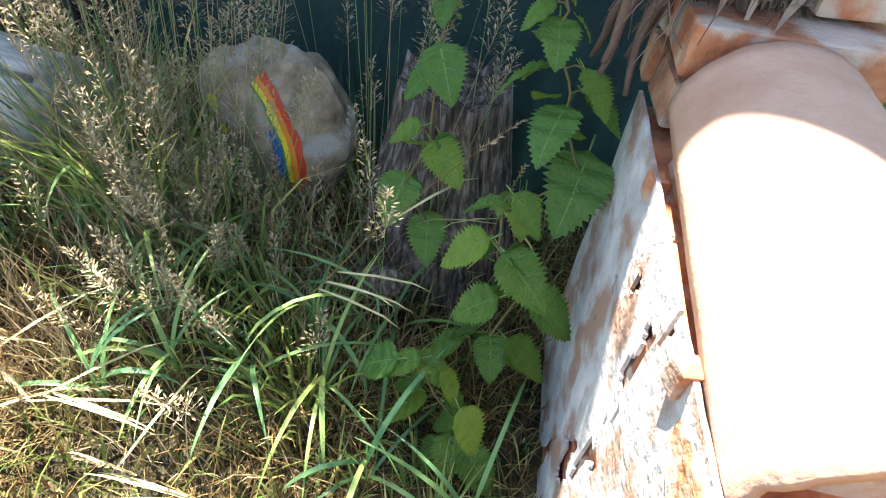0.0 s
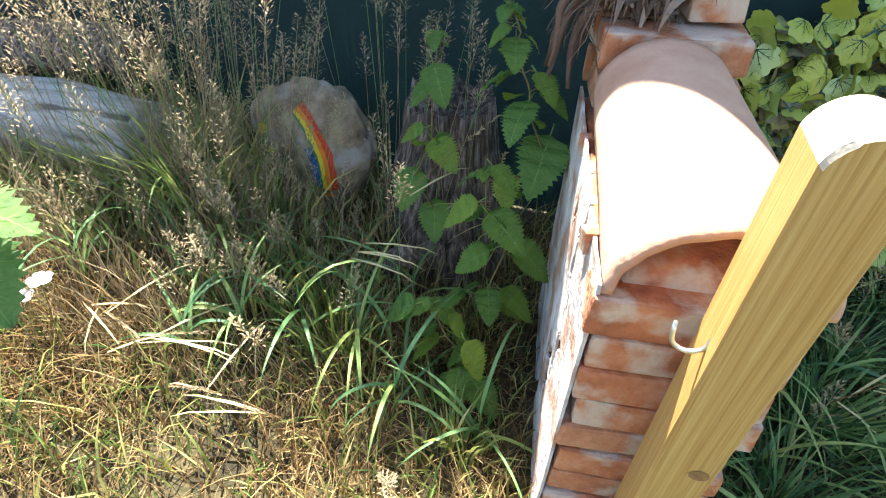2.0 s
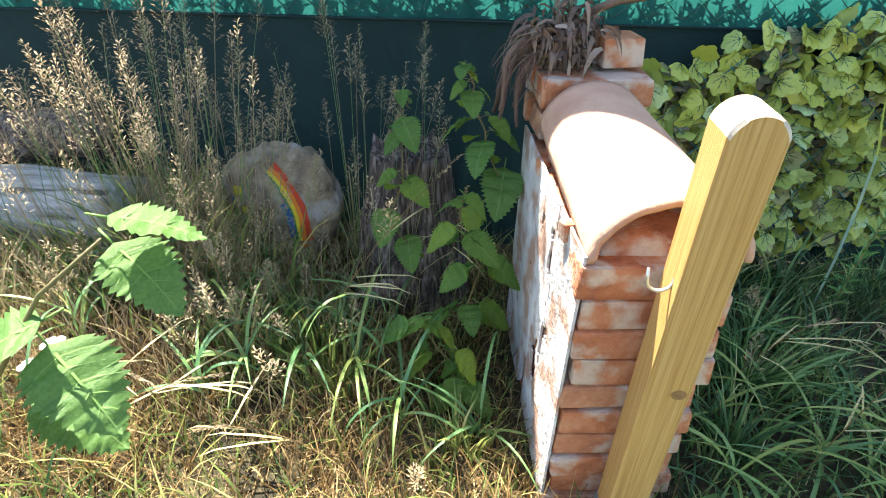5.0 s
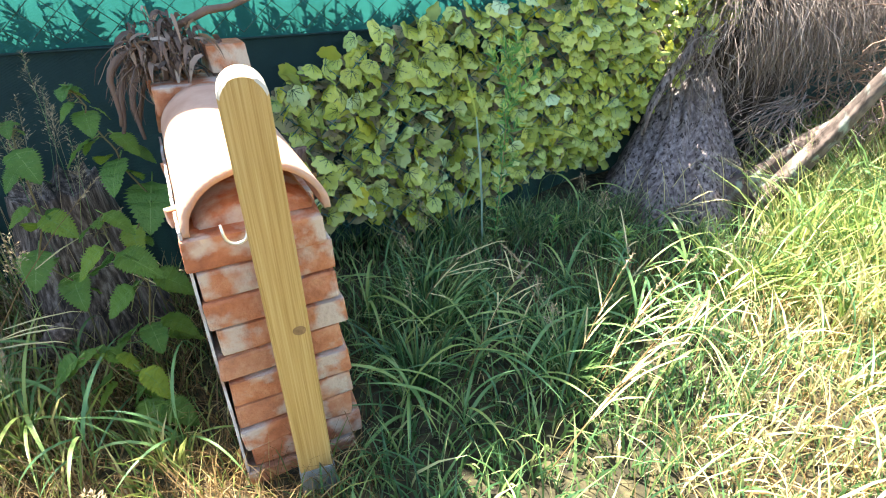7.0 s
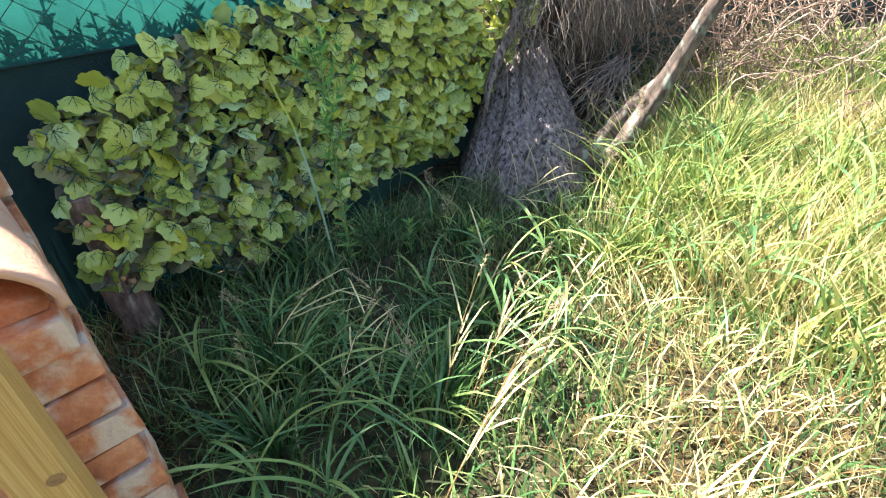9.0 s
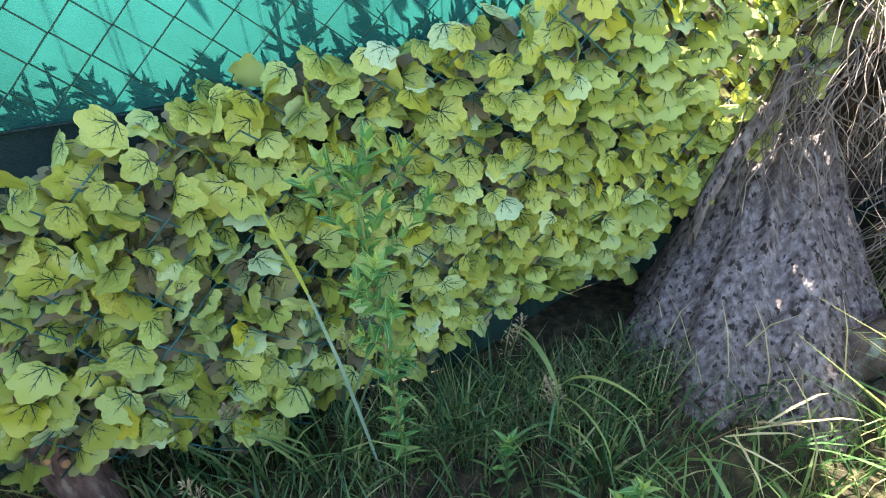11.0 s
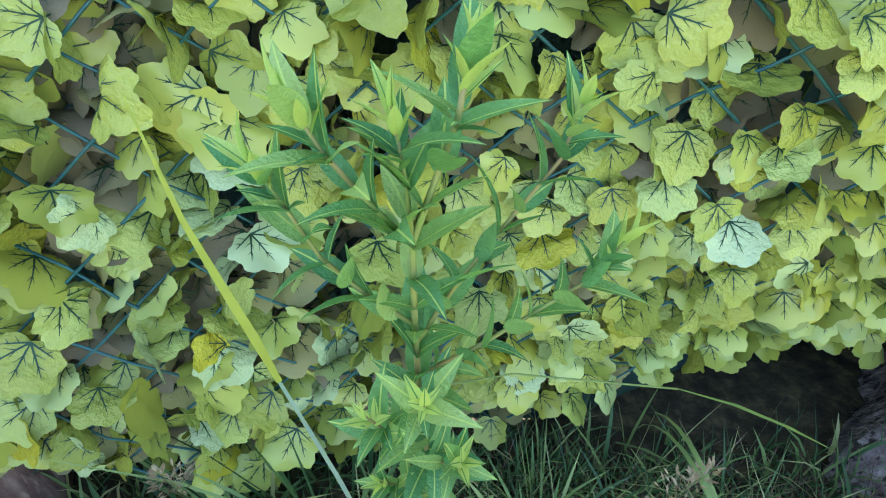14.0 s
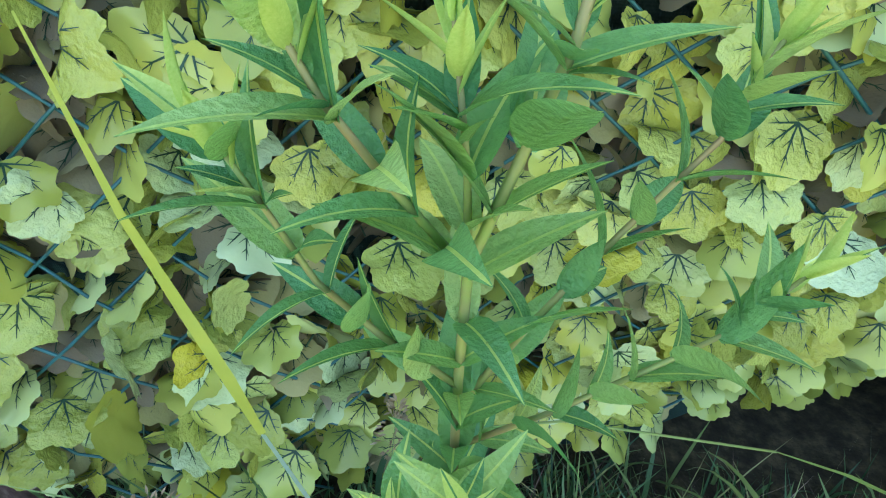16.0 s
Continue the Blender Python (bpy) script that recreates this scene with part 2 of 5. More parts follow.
# Paler dry blade: the glare of full sun is put into its colour.
M_BLADE_DRY = mat("pale_sunlit_dry_blade", [(0.3, (0.56, 0.46, 0.19)), (0.7, (0.80, 0.69, 0.37))], 10, 0.6, 0.1, 60, thin=0.2)
M_BLADE_PALE = mat("pale_blue_green_blade", [(0.3, (0.3, 0.46, 0.34)), (0.7, (0.45, 0.58, 0.46))], 12, 0.5, 0.2, 60, thin=0.3)
PAINT = {n: mat(n + "_paint", [(0.3, tuple(v * 0.8 for v in c)), (0.7, c)], 40, 0.6, 0.4, 80) for n, c in
         (("red", (0.6, 0.06, 0.02)), ("orange", (0.8, 0.25, 0.02)), ("yellow", (0.8, 0.62, 0.03)), ("green", (0.05, 0.25, 0.08)), ("blue", (0.03, 0.12, 0.33)))}


def net_material(name, lit, depth, thin):
    """Woven shade net: fine horizontal and vertical threads."""
    m = mat(name, [(0.3, tuple(v * 0.75 for v in lit)), (0.7, lit)], 6, 0.75, 0, thin=thin)
    nt = m.node_tree
    n, l = nt.nodes, nt.links.new
    tc = n.new("ShaderNodeTexCoord")
    heights = []
    for d in ("X", "Z"):
        w = n.new("ShaderNodeTexWave")
        w.bands_direction = d
        w.inputs["Scale"].default_value, w.inputs["Distortion"].default_value = depth, 0.6
        l(tc.outputs["Object"], w.inputs[0])
        heights.append(w.outputs["Fac"])
    add = n.new("ShaderNodeMath")
    l(heights[0], add.inputs[0])
    l(heights[1], add.inputs[1])
    bp = n.new("ShaderNodeBump")
    bp.inputs["Strength"].default_value, bp.inputs["Distance"].default_value = 0.5, 0.002
    l(add.outputs[0], bp.inputs["Height"])
    l(bp.outputs[0], n["Principled BSDF"].inputs["Normal"])
    return m


M_NET = net_material("turquoise_shade_net", (0.036, 0.225, 0.185), 90, 0.5)
# Lower net: shade of the plants behind is put into its dark colour.
M_NET_DARK = net_material("shaded_doubled_net", (0.012, 0.040, 0.036), 90, 0.08)

# ---- building helpers ----


class Geo:
    """Collects vertices, faces and a material slot for each face."""

    def __init__(self):
        self.v, self.f, self.s = [], [], []

    def face(self, pts, slot=0):
        k = len(self.v)
        self.v += [tuple(p) for p in pts]
        self.f.append(tuple(range(k, k + len(pts))))
        self.s.append(slot)

    def tube(self, pts, radii, n=6, slot=0, wobble=0.0, cap=True):
        pts = [Vector(p) for p in pts]
        if not hasattr(radii, "__len__"):
            radii = [radii] * len(pts)
        k, side = len(self.v), None
        for i, p in enumerate(pts):
            way = (pts[min(i + 1, len(pts) - 1)] - pts[max(i - 1, 0)]).normalized()
            if side is None:
                side = way.orthogonal().normalized()
            side = (side - way * side.dot(way)).normalized()
            other = way.cross(side)
            for j in range(n):
                a = 2 * math.pi * j / n
                r = radii[i] * (1 + wobble * random.uniform(-1, 1))
                self.v.append(tuple(p + (side * math.cos(a) + other * math.sin(a)) * r))
        for i in range(len(pts) - 1):
            for j in range(n):
                a, b = k + i * n + j, k + i * n + (j + 1) % n
                self.f.append((a, b, b + n, a + n))
                self.s.append(slot)
        if cap:
            self.f += [tuple(range(k + n - 1, k - 1, -1)), tuple(range(k + (len(pts) - 1) * n, k + len(pts) * n))]
            self.s += [slot, slot]

    def strip(self, pts, widths, side, slot=0, fold=0.0):
        """A blade: a ribbon along pts, folded along its middle."""
        k = len(self.v)
        side = Vector(side)
        up = Vector((0, 0, 1))
        for p, w in zip(pts, widths):
            p = Vector(p)
            self.v += [tuple(p - side * w + up * fold * w), tuple(p), tuple(p + side * w + up * fold * w)]
        for i in range(len(pts) - 1):
            a = k + 3 * i
            self.f += [(a, a + 1, a + 4, a + 3), (a + 1, a + 2, a + 5, a + 4)]
            self.s += [slot, slot]

    def mesh(self, name, mats, smooth=True):
        me = bpy.data.meshes.new(name)
        me.from_pydata(self.v, [], self.f)
        for m in mats:
            me.materials.append(m)
        me.polygons.foreach_set("material_index", self.s)
        me.polygons.foreach_set("use_smooth", [smooth] * len(self.f))
        me.update()
        return me


def mats_of(m):
    return list(m) if isinstance(m, (list, tuple)) else [m]


def thing(name, at=(0, 0, 0), label="", category="", group="", kind="", rz=0.0):
    ob = new(name)
    ob.empty_display_size = 0.05
    ob.matrix_basis = pose(*at, 0, 0, rz)
    return tagged(ob, label, category, group, kind)


def part(name, geo, material, parent, label="", smooth=True, m=None):
    """One mesh object under a thing or a part, in that parent's frame."""
    me = geo if isinstance(geo, bpy.types.Mesh) else geo.mesh(name, mats_of(material), smooth)
    ob = new(name, me)
    ob.parent = parent
    if m is not None:
        ob.matrix_basis = m
    return tagged(ob, label)


def solo(name, geo, material, label, category, group="", kind="", smooth=True, m=None):
    ob = new(name, geo if isinstance(geo, bpy.types.Mesh) else geo.mesh(name, mats_of(material), smooth))
    if m is not None:
        ob.matrix_basis = m
    return tagged(ob, label, category, group, kind)


def block(size, worn=0.006, seed=0, cuts=3):
    """A brick with worn, rounded, uneven edges, centred on its base."""
    rng = random.Random(seed)
    bm = bmesh.new()
    bmesh.ops.create_cube(bm, size=1.0)
    bmesh.ops.scale(bm, vec=size, verts=bm.verts)
    bmesh.ops.bevel(bm, geom=list(bm.edges), offset=min(size) * 0.11, segments=2, affect="EDGES", profile=0.6)
    off = Vector((rng.uniform(-9, 9), rng.uniform(-9, 9), rng.uniform(-9, 9)))
    for v in bm.verts:
        v.co += noise.noise_vector(v.co * 22 + off) * worn + Vector((0, 0, size[2] / 2))
    me = bpy.data.meshes.new("brick")
    bm.to_mesh(me)
    bm.free()
    return me


def smooth01(a, b, x):
    t = min(1.0, max(0.0, (x - a) / (b - a)))
    return t * t * (3 - 2 * t)


def ground_z(x, y):
    z = -0.05 + 0.24 * smooth01(-0.3, -1.7, x) + 0.05 * smooth01(2.2, 4.0, x)
    return z + 0.018 * noise.noise((x * 2.3, y * 2.3, 0.0)) + 0.008 * noise.noise((x * 7, y * 7, 3.0))


def fence_y(x):
    return 1.22 + 0.02 * x + 0.24 * smooth01(1.25, 1.9, x)


# ---- ground ----
def build_ground():
    g = Geo()
    xs = [-60, -30, -15, -8, -5] + [-3.6 + 0.08 * i for i in range(101)] + [6, 9, 16, 32, 60]
    ys = [-60, -30, -15, -8, -5] + [-3.6 + 0.08 * i for i in range(76)] + [4, 9, 16, 32, 60]
    for y in ys:
        for x in xs:
            g.v.append((x, y, ground_z(x, y)))
    w = len(xs)
    for j in range(len(ys) - 1):
        for i in range(w - 1):
            g.f.append((j * w + i, j * w + i + 1, (j + 1) * w + i + 1, (j + 1) * w + i))
            g.s.append(0)
    solo("ground", g, M_SOIL, "brown earth with straw thatch under garden grass", "ground", kind="structure")


build_ground()

# ---- fence with shade net ----
FENCE_X0, FENCE_X1, FENCE_TOP, SEAM = -4.2, 9.0, 2.4, 0.885


# Unseen height line, shaped so that net and hedge cast the wanted shade.
def shade_top(x):
    rise = 0.20 * smooth01(-2.0, -1.0, x) + 0.72 * smooth01(-2.2, -1.7, x) * (1 - smooth01(-1.05, -0.85, x)) + 0.87 * smooth01(-0.74, -0.42, x) + 0.30 * smooth01(-0.42, -0.2, x)
    return FENCE_TOP + rise - 0.14 * smooth01(-0.2, 0.0, x) - 0.91 * min(2.5, max(0.0, x + 0.2)) - 0.15 * smooth01(1.9, 2.2, x)


def net_top(x):
    """The net's unseen top, kept below the added hedge, whose leaves break the light."""
    return shade_top(x) - 1.05 * smooth01(-2.1, -1.7, x) * smooth01(-0.9, -1.1, x) - 0.40 * smooth01(-0.42, -0.3, x)


def build_fence():
    fence = thing("fence", (0, 0, 0), "chain-link garden fence backed with green shade net", "fence", kind="structure")

    def sheet(z0, z1, off, step, wav):
        g = Geo()
        n = int((FENCE_X1 - FENCE_X0) / step)
        for k in range(13):
            for i in range(n + 1):
                x = FENCE_X0 + (FENCE_X1 - FENCE_X0) * i / n
                z = z0 + ((net_top(x) if z1 is None else z1) - z0) * k / 12
                g.v.append((x, fence_y(x) + off + wav * noise.noise((x * 2.2, z * 1.3, 5.0)), z + 0.012 * noise.noise((x * 1.5, z, 9.0))))
        for k in range(12):
            for i in range(n):
                a = k * (n + 1) + i
                g.f.append((a, a + 1, a + n + 2, a + n + 1))
                g.s.append(0)
        return g

    part("shade_net", sheet(0.80, None, 0.02, 0.06, 0.02), M_NET, fence, "turquoise woven shade net lit from behind")
    part("lower_net", sheet(-0.05, SEAM, 0.006, 0.06, 0.025), M_NET_DARK, fence, "doubled net along the ground, plant shade put into its dark green")
    hem = Geo()
    hem.tube([(FENCE_X0 + 0.1 * i, fence_y(FENCE_X0 + 0.1 * i) - 0.006, SEAM - 0.004 + 0.008 * noise.noise((i * 0.2, 0, 0))) for i in range(131)], 0.005, 5)
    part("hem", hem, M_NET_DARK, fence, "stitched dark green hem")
    post = Geo()
    post.tube([(0, 0, -0.1), (0, 0, 2.0)], 0.022, 10)
    me = post.mesh("fence_post", [M_WIRE])
    for x in (-3.3, -1.55, 0.16):
        part("fence_post", me, None, fence, "dark green tubular steel post", m=Matrix.Translation((x, fence_y(x) + 0.05, 0)))
    # zigzag wires of the chain link, each one a part
    w, h = 0.115, 0.10
    zig = Geo()
    pts = []
    for k in range(int((1.9 - SEAM) / (h / 2)) + 1):
        pts.append((w / 4 if k % 2 else -w / 4, -0.003 if k % 2 else 0.003, SEAM + 0.02 + k * h / 2))
    zig.tube(pts, 0.0027, 4, cap=False)
    meshes = [zig.mesh("wire", [M_WIRE])]
    mirror = Geo()
    mirror.tube([(-x, -y, z) for x, y, z in pts], 0.0027, 4, cap=False)
    meshes.append(mirror.mesh("wire", [M_WIRE]))
    for i in range(int((2.2 - FENCE_X0) / (w / 2))):
        x = FENCE_X0 + (i + 0.5) * w / 2
        part("wire", meshes[i % 2], None, fence, m=Matrix.Translation((x, fence_y(x) - 0.012, 0)))


build_fence()

# ---- brick pillar ----
PILLAR_AT, PILLAR_TURN, PW = (-0.015, -0.01, 0.0), 8.0, 0.29
rng = random.Random(4)
pillar = thing("brick_wall", PILLAR_AT, "low old brick garden wall end with flaking whitewash on its side", "wall", rz=PILLAR_TURN)


def build_pillar():
    core = block((PW - 0.03, 0.68, 0.72), 0.004, 3)
    core.materials.append(M_MORTAR)
    part("mortar_core", core, None, pillar, "crumbling grey-pink mortar", m=Matrix.Translation((PW / 2, 0.355, -0.08)))
    kinds = {}

    def brick(x, y, z, size, tilt=0.0):
        key = (round(size[0], 2), round(size[1], 2), rng.randrange(4))
        if key not in kinds:
            kinds[key] = block((size[0], size[1], 0.071), 0.010, len(kinds) + 11)
            kinds[key].materials.append(M_BRICK)
        part("brick", kinds[key], None, pillar, m=pose(x, y, z, 0, tilt, rng.uniform(-2.6, 2.6)))

    z = -0.075
    for c in range(10):
        h = 0.0765
        dx = rng.uniform(-0.015, 0.015)
        if c in (2, 5, 8):
            brick(PW * 0.27 + dx, 0.062, z, (PW * 0.52, 0.13))
            brick(PW * 0.78 + dx, 0.066, z, (PW * 0.45, 0.13))
        else:
            brick(PW / 2 + dx, 0.062 + rng.uniform(-0.005, 0.005), z, (PW, 0.13), rng.uniform(-1.2, 1.2))
        y = 0.135
        cuts = [0.20, 0.22, 0.13] if c % 2 else [0.11, 0.22, 0.22]
        for length in cuts:
            brick(0.065, y + length / 2, z, (0.13, length - 0.008))
            brick(PW - 0.065, y + length / 2, z, (0.13, length - 0.008))
            y += length
        z += h
    for c in range(2):                       # raised back part under the withered plant
        brick(PW / 2 + 0.005, 0.64, 0.70 + 0.09 * c, (PW, 0.13))
        brick(PW / 2 - 0.005, 0.745, 0.70 + 0.09 * c, (PW, 0.08))
    brick(PW * 0.74, 0.70, 0.875, (0.11, 0.12))
    # stub bricks that stick out of the side
    chip = block((0.03, 0.03, 0.045), 0.006, 70)
    chip.materials.append(M_BRICK)
    part("brick", chip, None, pillar, m=pose(-0.012, 0.125, 0.665, 0, 0, 12))
    part("brick", chip, None, pillar, m=pose(-0.004, 0.44, 0.66, 0, 0, 4))
    # flaking whitewash on the side
    bm = bmesh.new()
    ny, nz = 84, 84
    grid = {}
    for i in range(ny + 1):
        for k in range(nz + 1):
            y, zz = 0.002 + 0.68 * i / ny, -0.03 + 0.735 * k / nz
            lift = 0.003 * noise.fractal((y * 9, zz * 4, 1.0), 1.0, 2.0, 4)
            grid[i, k] = bm.verts.new((-0.012 + lift, y, zz))
    for i in range(ny):
        for k in range(nz):
            y, zz = 0.68 * i / ny, 0.72 * k / nz
            bare = noise.fractal((y * 7, zz * 3.4, 7.0), 1.0, 2.0, 5) + 0.25 * noise.noise((y * 30, zz * 16, 2.0))
            if bare < 0.30 + 0.15 * smooth01(0.2, 0.0, y) + 0.6 * smooth01(0.62, 0.69, zz):
                bm.faces.new((grid[i, k], grid[i, k + 1], grid[i + 1, k + 1], grid[i + 1, k]))
    loose = [v for v in bm.verts if not v.link_faces]
    bmesh.ops.delete(bm, geom=loose, context="VERTS")
    bmesh.ops.solidify(bm, geom=list(bm.faces), thickness=0.006)
    me = bpy.data.meshes.new("plaster")
    bm.to_mesh(me)
    bm.free()
    me.materials.append(M_PLASTER)
    part("plaster", me, None, pillar, "flaking grey-white limewash plaster")
    bed = Geo()
    n = 14
    for j, y in enumerate((0.035, 0.06, 0.5)):
        for i in range(n + 1):
            a = math.pi * i / n
            r = (0.116, 0.125, 0.125)[j]
            hgt = (0.03, 0.045, 0.06)[j]
            bed.v.append((PW / 2 + r * math.cos(a), y + 0.006 * noise.noise((i * 0.7, j, 0)), 0.685 + hgt * math.sin(a) * (1 + 0.15 * noise.noise((i * 0.5, j, 4)))))
    for j in range(2):
        for i in range(n):
            a = j * (n + 1) + i
            bed.f.append((a, a + 1, a + n + 2, a + n + 1))
            bed.s.append(0)
    bed.f.append(tuple(range(n, -1, -1)))
    bed.s.append(0)
    part("mortar_bed", bed, M_BRICK, pillar, "reddish mortar filling under the tile")


build_pillar()


def build_tile():
    g = Geo()
    nl, na, thick = 24, 28, 0.014
    for shell in (0, 1):
        for j in range(nl + 1):
            t = j / nl
            y = 0.0 + 0.55 * t
            rx, rz = 0.150 - 0.016 * t - thick * shell, 0.128 - 0.008 * t - thick * shell
            for i in range(na + 1):
                a = math.pi * i / na
                wob = 1 + 0.012 * noise.noise((i * 0.25, j * 0.2, shell * 0.1))
                edge = 0.006 * noise.noise((i * 0.5, 0, 8)) * (1 if j in (0, nl) else 0)
                g.v.append((PW / 2 - 0.01 * t + rx * math.cos(a) * wob, y + edge, 0.692 + 0.055 * t + rz * math.sin(a) * wob))
    m = (nl + 1) * (na + 1)

    def at(s, j, i):
        return s * m + j * (na + 1) + i
    for j in range(nl):
        for i in range(na):
            g.f += [(at(0, j, i), at(0, j, i + 1), at(0, j + 1, i + 1), at(0, j + 1, i)), (at(1, j, i), at(1, j + 1, i), at(1, j + 1, i + 1), at(1, j, i + 1))]
            g.s += [0, 0]
        for i in (0, na):
            q = (at(0, j, i), at(0, j + 1, i), at(1, j + 1, i), at(1, j, i))
            g.f.append(q if i == 0 else q[::-1])
            g.s.append(0)
    for j in (0, nl):
        for i in range(na):
            q = (at(0, j, i), at(1, j, i), at(1, j, i + 1), at(0, j, i + 1))
            g.f.append(q if j == 0 else q[::-1])
            g.s.append(0)
    solo("roof_tile", g, M_TILE, "curved terracotta barrel roof tile capping the brick wall", "tile", m=pose(*PILLAR_AT, 0, 0, PILLAR_TURN))


build_tile()


# ---- wooden post and hook ----
def build_post():
    post = thing("wooden_post", (0.144, -0.055, 0.0), "square planed pine post with rounded top in a steel ground socket", "post", rz=1.5)
    post.matrix_basis = post.matrix_basis @ pose(0, 0, 0, 1.6, 0, 0)
    w, d, r = 0.041, 0.040, 0.004
    g = Geo()
    prof = [(-w, 0.02)] + [(w * math.sin(a) / math.sin(1.35), 0.98 + 0.034 * (math.cos(a) - math.cos(1.35)) / (1 - math.cos(1.35))) for a in [-1.35 + 2.7 * i / 16 for i in range(17)]] + [(w, 0.02)]
    rings = [(-d, -r), (-d + r, 0.0), (d - r, 0.0), (d, -r)]
    for y, inset in rings:
        for x, z in prof:
            sx = x + (inset if x > 0 else -inset) * (abs(x) > w * 0.6)
            g.v.append((sx, y, z + (inset if z > 0.5 else 0)))
    n = len(prof)
    for j in range(3):
        for i in range(n - 1):
            g.f.append((j * n + i, (j + 1) * n + i, (j + 1) * n + i + 1, j * n + i + 1))
            # the rounded top takes the sunlit colour
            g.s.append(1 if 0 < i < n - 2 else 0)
    g.f += [tuple(range(n)), tuple(range(4 * n - 1, 3 * n - 1, -1))]
    g.s += [0, 0]
    part("shaft", g, [M_PINE, M_END_GRAIN_SUNLIT], post, "yellow pine with vertical grain", smooth=False)
    knot = Geo()
    ring = [(0.019 + 0.014 * math.cos(a), -d - 0.0012, 0.488 + 0.012 * math.sin(a)) for a in [2 * math.pi * i / 18 for i in range(18)]]
    knot.face(ring)
    inner = [(0.019 + 0.006 * math.cos(a), -d - 0.002, 0.488 + 0.005 * math.sin(a)) for a in [2 * math.pi * i / 12 for i in range(12)]]
    knot.face(inner)
    part("knot", knot, M_KNOT, post, "dark oval knot")
    sock = Geo()
    o = 0.0435
    for z in (-0.12, 0.045):
        for k in (o, o - 0.003):
            sock.v += [(-k, -k, z), (k, -k, z), (k, k, z), (-k, k, z)]
    for i in range(4):
        j = (i + 1) % 4
        sock.f += [(i, j, 8 + j, 8 + i), (4 + j, 4 + i, 12 + i, 12 + j), (8 + i, 8 + j, 12 + j, 12 + i)]
        sock.s += [0, 0, 0]
    part("ground_socket", sock, M_STEEL, post, "galvanised steel ground socket", smooth=False)
    bolt = Geo()
    bolt.tube([(0, -o, 0.02), (0, -o - 0.004, 0.02)], 0.006, 6)
    part("bolt", bolt, M_STEEL, post, "hexagonal steel bolt head", smooth=False)


build_post()


def build_hook():
    g = Geo()
    pts = [(0.116, -0.070, 0.760), (0.111, -0.080, 0.744), (0.106, -0.086, 0.726)]
    for i in range(9):
        a = math.radians(-5 - 170 * i / 8)
        pts.append((0.084 + 0.021 * math.cos(a), -0.088, 0.722 + 0.021 * math.sin(a)))
    pts.append((0.061, -0.088, 0.744))
    g.tube(pts, [0.0032] * (len(pts) - 1) + [0.0026], 8)
    solo("hook", g, M_CHROME, "bent zinc-plated steel hook screwed into the post", "hook")


build_hook()

# ---- leaf shapes ----


def ovate_leaf(length=1.0, width=0.62, teeth=11, cup=0.12, droop=0.25, seed=0):
    """A toothed leaf along +y from its stalk, with raised paler veins."""
    r = random.Random(seed)
    g = Geo()
    n = teeth * 2

    def w(u):
        return width * 0.5 * (math.sin(math.pi * min(1, u ** 0.62)) ** 0.8) * (1.0 if u < 1 else 0)

    def lift(x, u):
        return cup * (abs(x) / (width * 0.5)) ** 1.4 * 0.5 - droop * u * u + 0.02 * math.sin(u * 26 + 2 * abs(x) * 9)
    mid, left, right = [], [], []
    for i in range(n + 1):
        u = i / n
        t = w(u) * (1.0 if i % 2 else 0.79)
        mid.append((0, u * length, lift(0, u)))
        for side, row in ((-1, left), (1, right)):
            row.append((side * t, u * length + (0.03 if i % 2 else 0.0) * length * (u < 0.95), lift(t, u) + r.uniform(-0.01, 0.01)))
    half_l = [((a[0] + b[0]) / 2, (a[1] + b[1]) / 2, (a[2] + b[2]) / 2 + 0.02) for a, b in zip(mid, left)]
    half_r = [((a[0] + b[0]) / 2, (a[1] + b[1]) / 2, (a[2] + b[2]) / 2 + 0.02) for a, b in zip(mid, right)]
    rows = [left, half_l, mid, half_r, right]
    for row in rows:
        g.v += row
    for q in range(4):
        for i in range(n):
            a, b = q * (n + 1) + i, (q + 1) * (n + 1) + i
            g.f.append((a, b, b + 1, a + 1))
            g.s.append(0)
    g.strip([(0, u * length, lift(0, u) + 0.012) for u in (0, 0.25, 0.5, 0.75, 0.97)], [0.014, 0.012, 0.009, 0.006, 0.002], (1, 0, 0), 1)
    for k in range(1, 6):
        u0 = k * 0.14
        for s in (-1, 1):
            x1 = s * w(min(0.98, u0 + 0.16)) * 0.85
            u1 = u0 + 0.16
            g.strip([(0, u0 * length, lift(0, u0) + 0.013), (x1 * 0.5, (u0 + 0.07) * length, lift(x1 * 0.5, u0 + 0.07) + 0.03), (x1, u1 * length, lift(x1, u1) + 0.012)], [0.006, 0.005, 0.002], (0.3, 0.8, 0), 1)
    g.tube([(0, -0.22 * length, 0.03), (0, 0, 0)], 0.014, 4, 1)
    return g


def lance_leaf(width=0.2, droop=0.2, fold=0.35, seed=0):
    g = Geo()
    us = [0, 0.08, 0.2, 0.35, 0.5, 0.65, 0.8, 0.92, 1.0]
    ws = [0.35, 0.75, 0.95, 1.0, 0.92, 0.72, 0.45, 0.2, 0.02]
    g.strip([(0, u, 0.12 * u - droop * u * u) for u in us], [width * 0.5 * w for w in ws], (1, 0, 0), 0, fold)
    g.strip([(0, u, 0.12 * u - droop * u * u + 0.006) for u in us], [0.012] * 8 + [0.002], (1, 0, 0), 1)
    return g


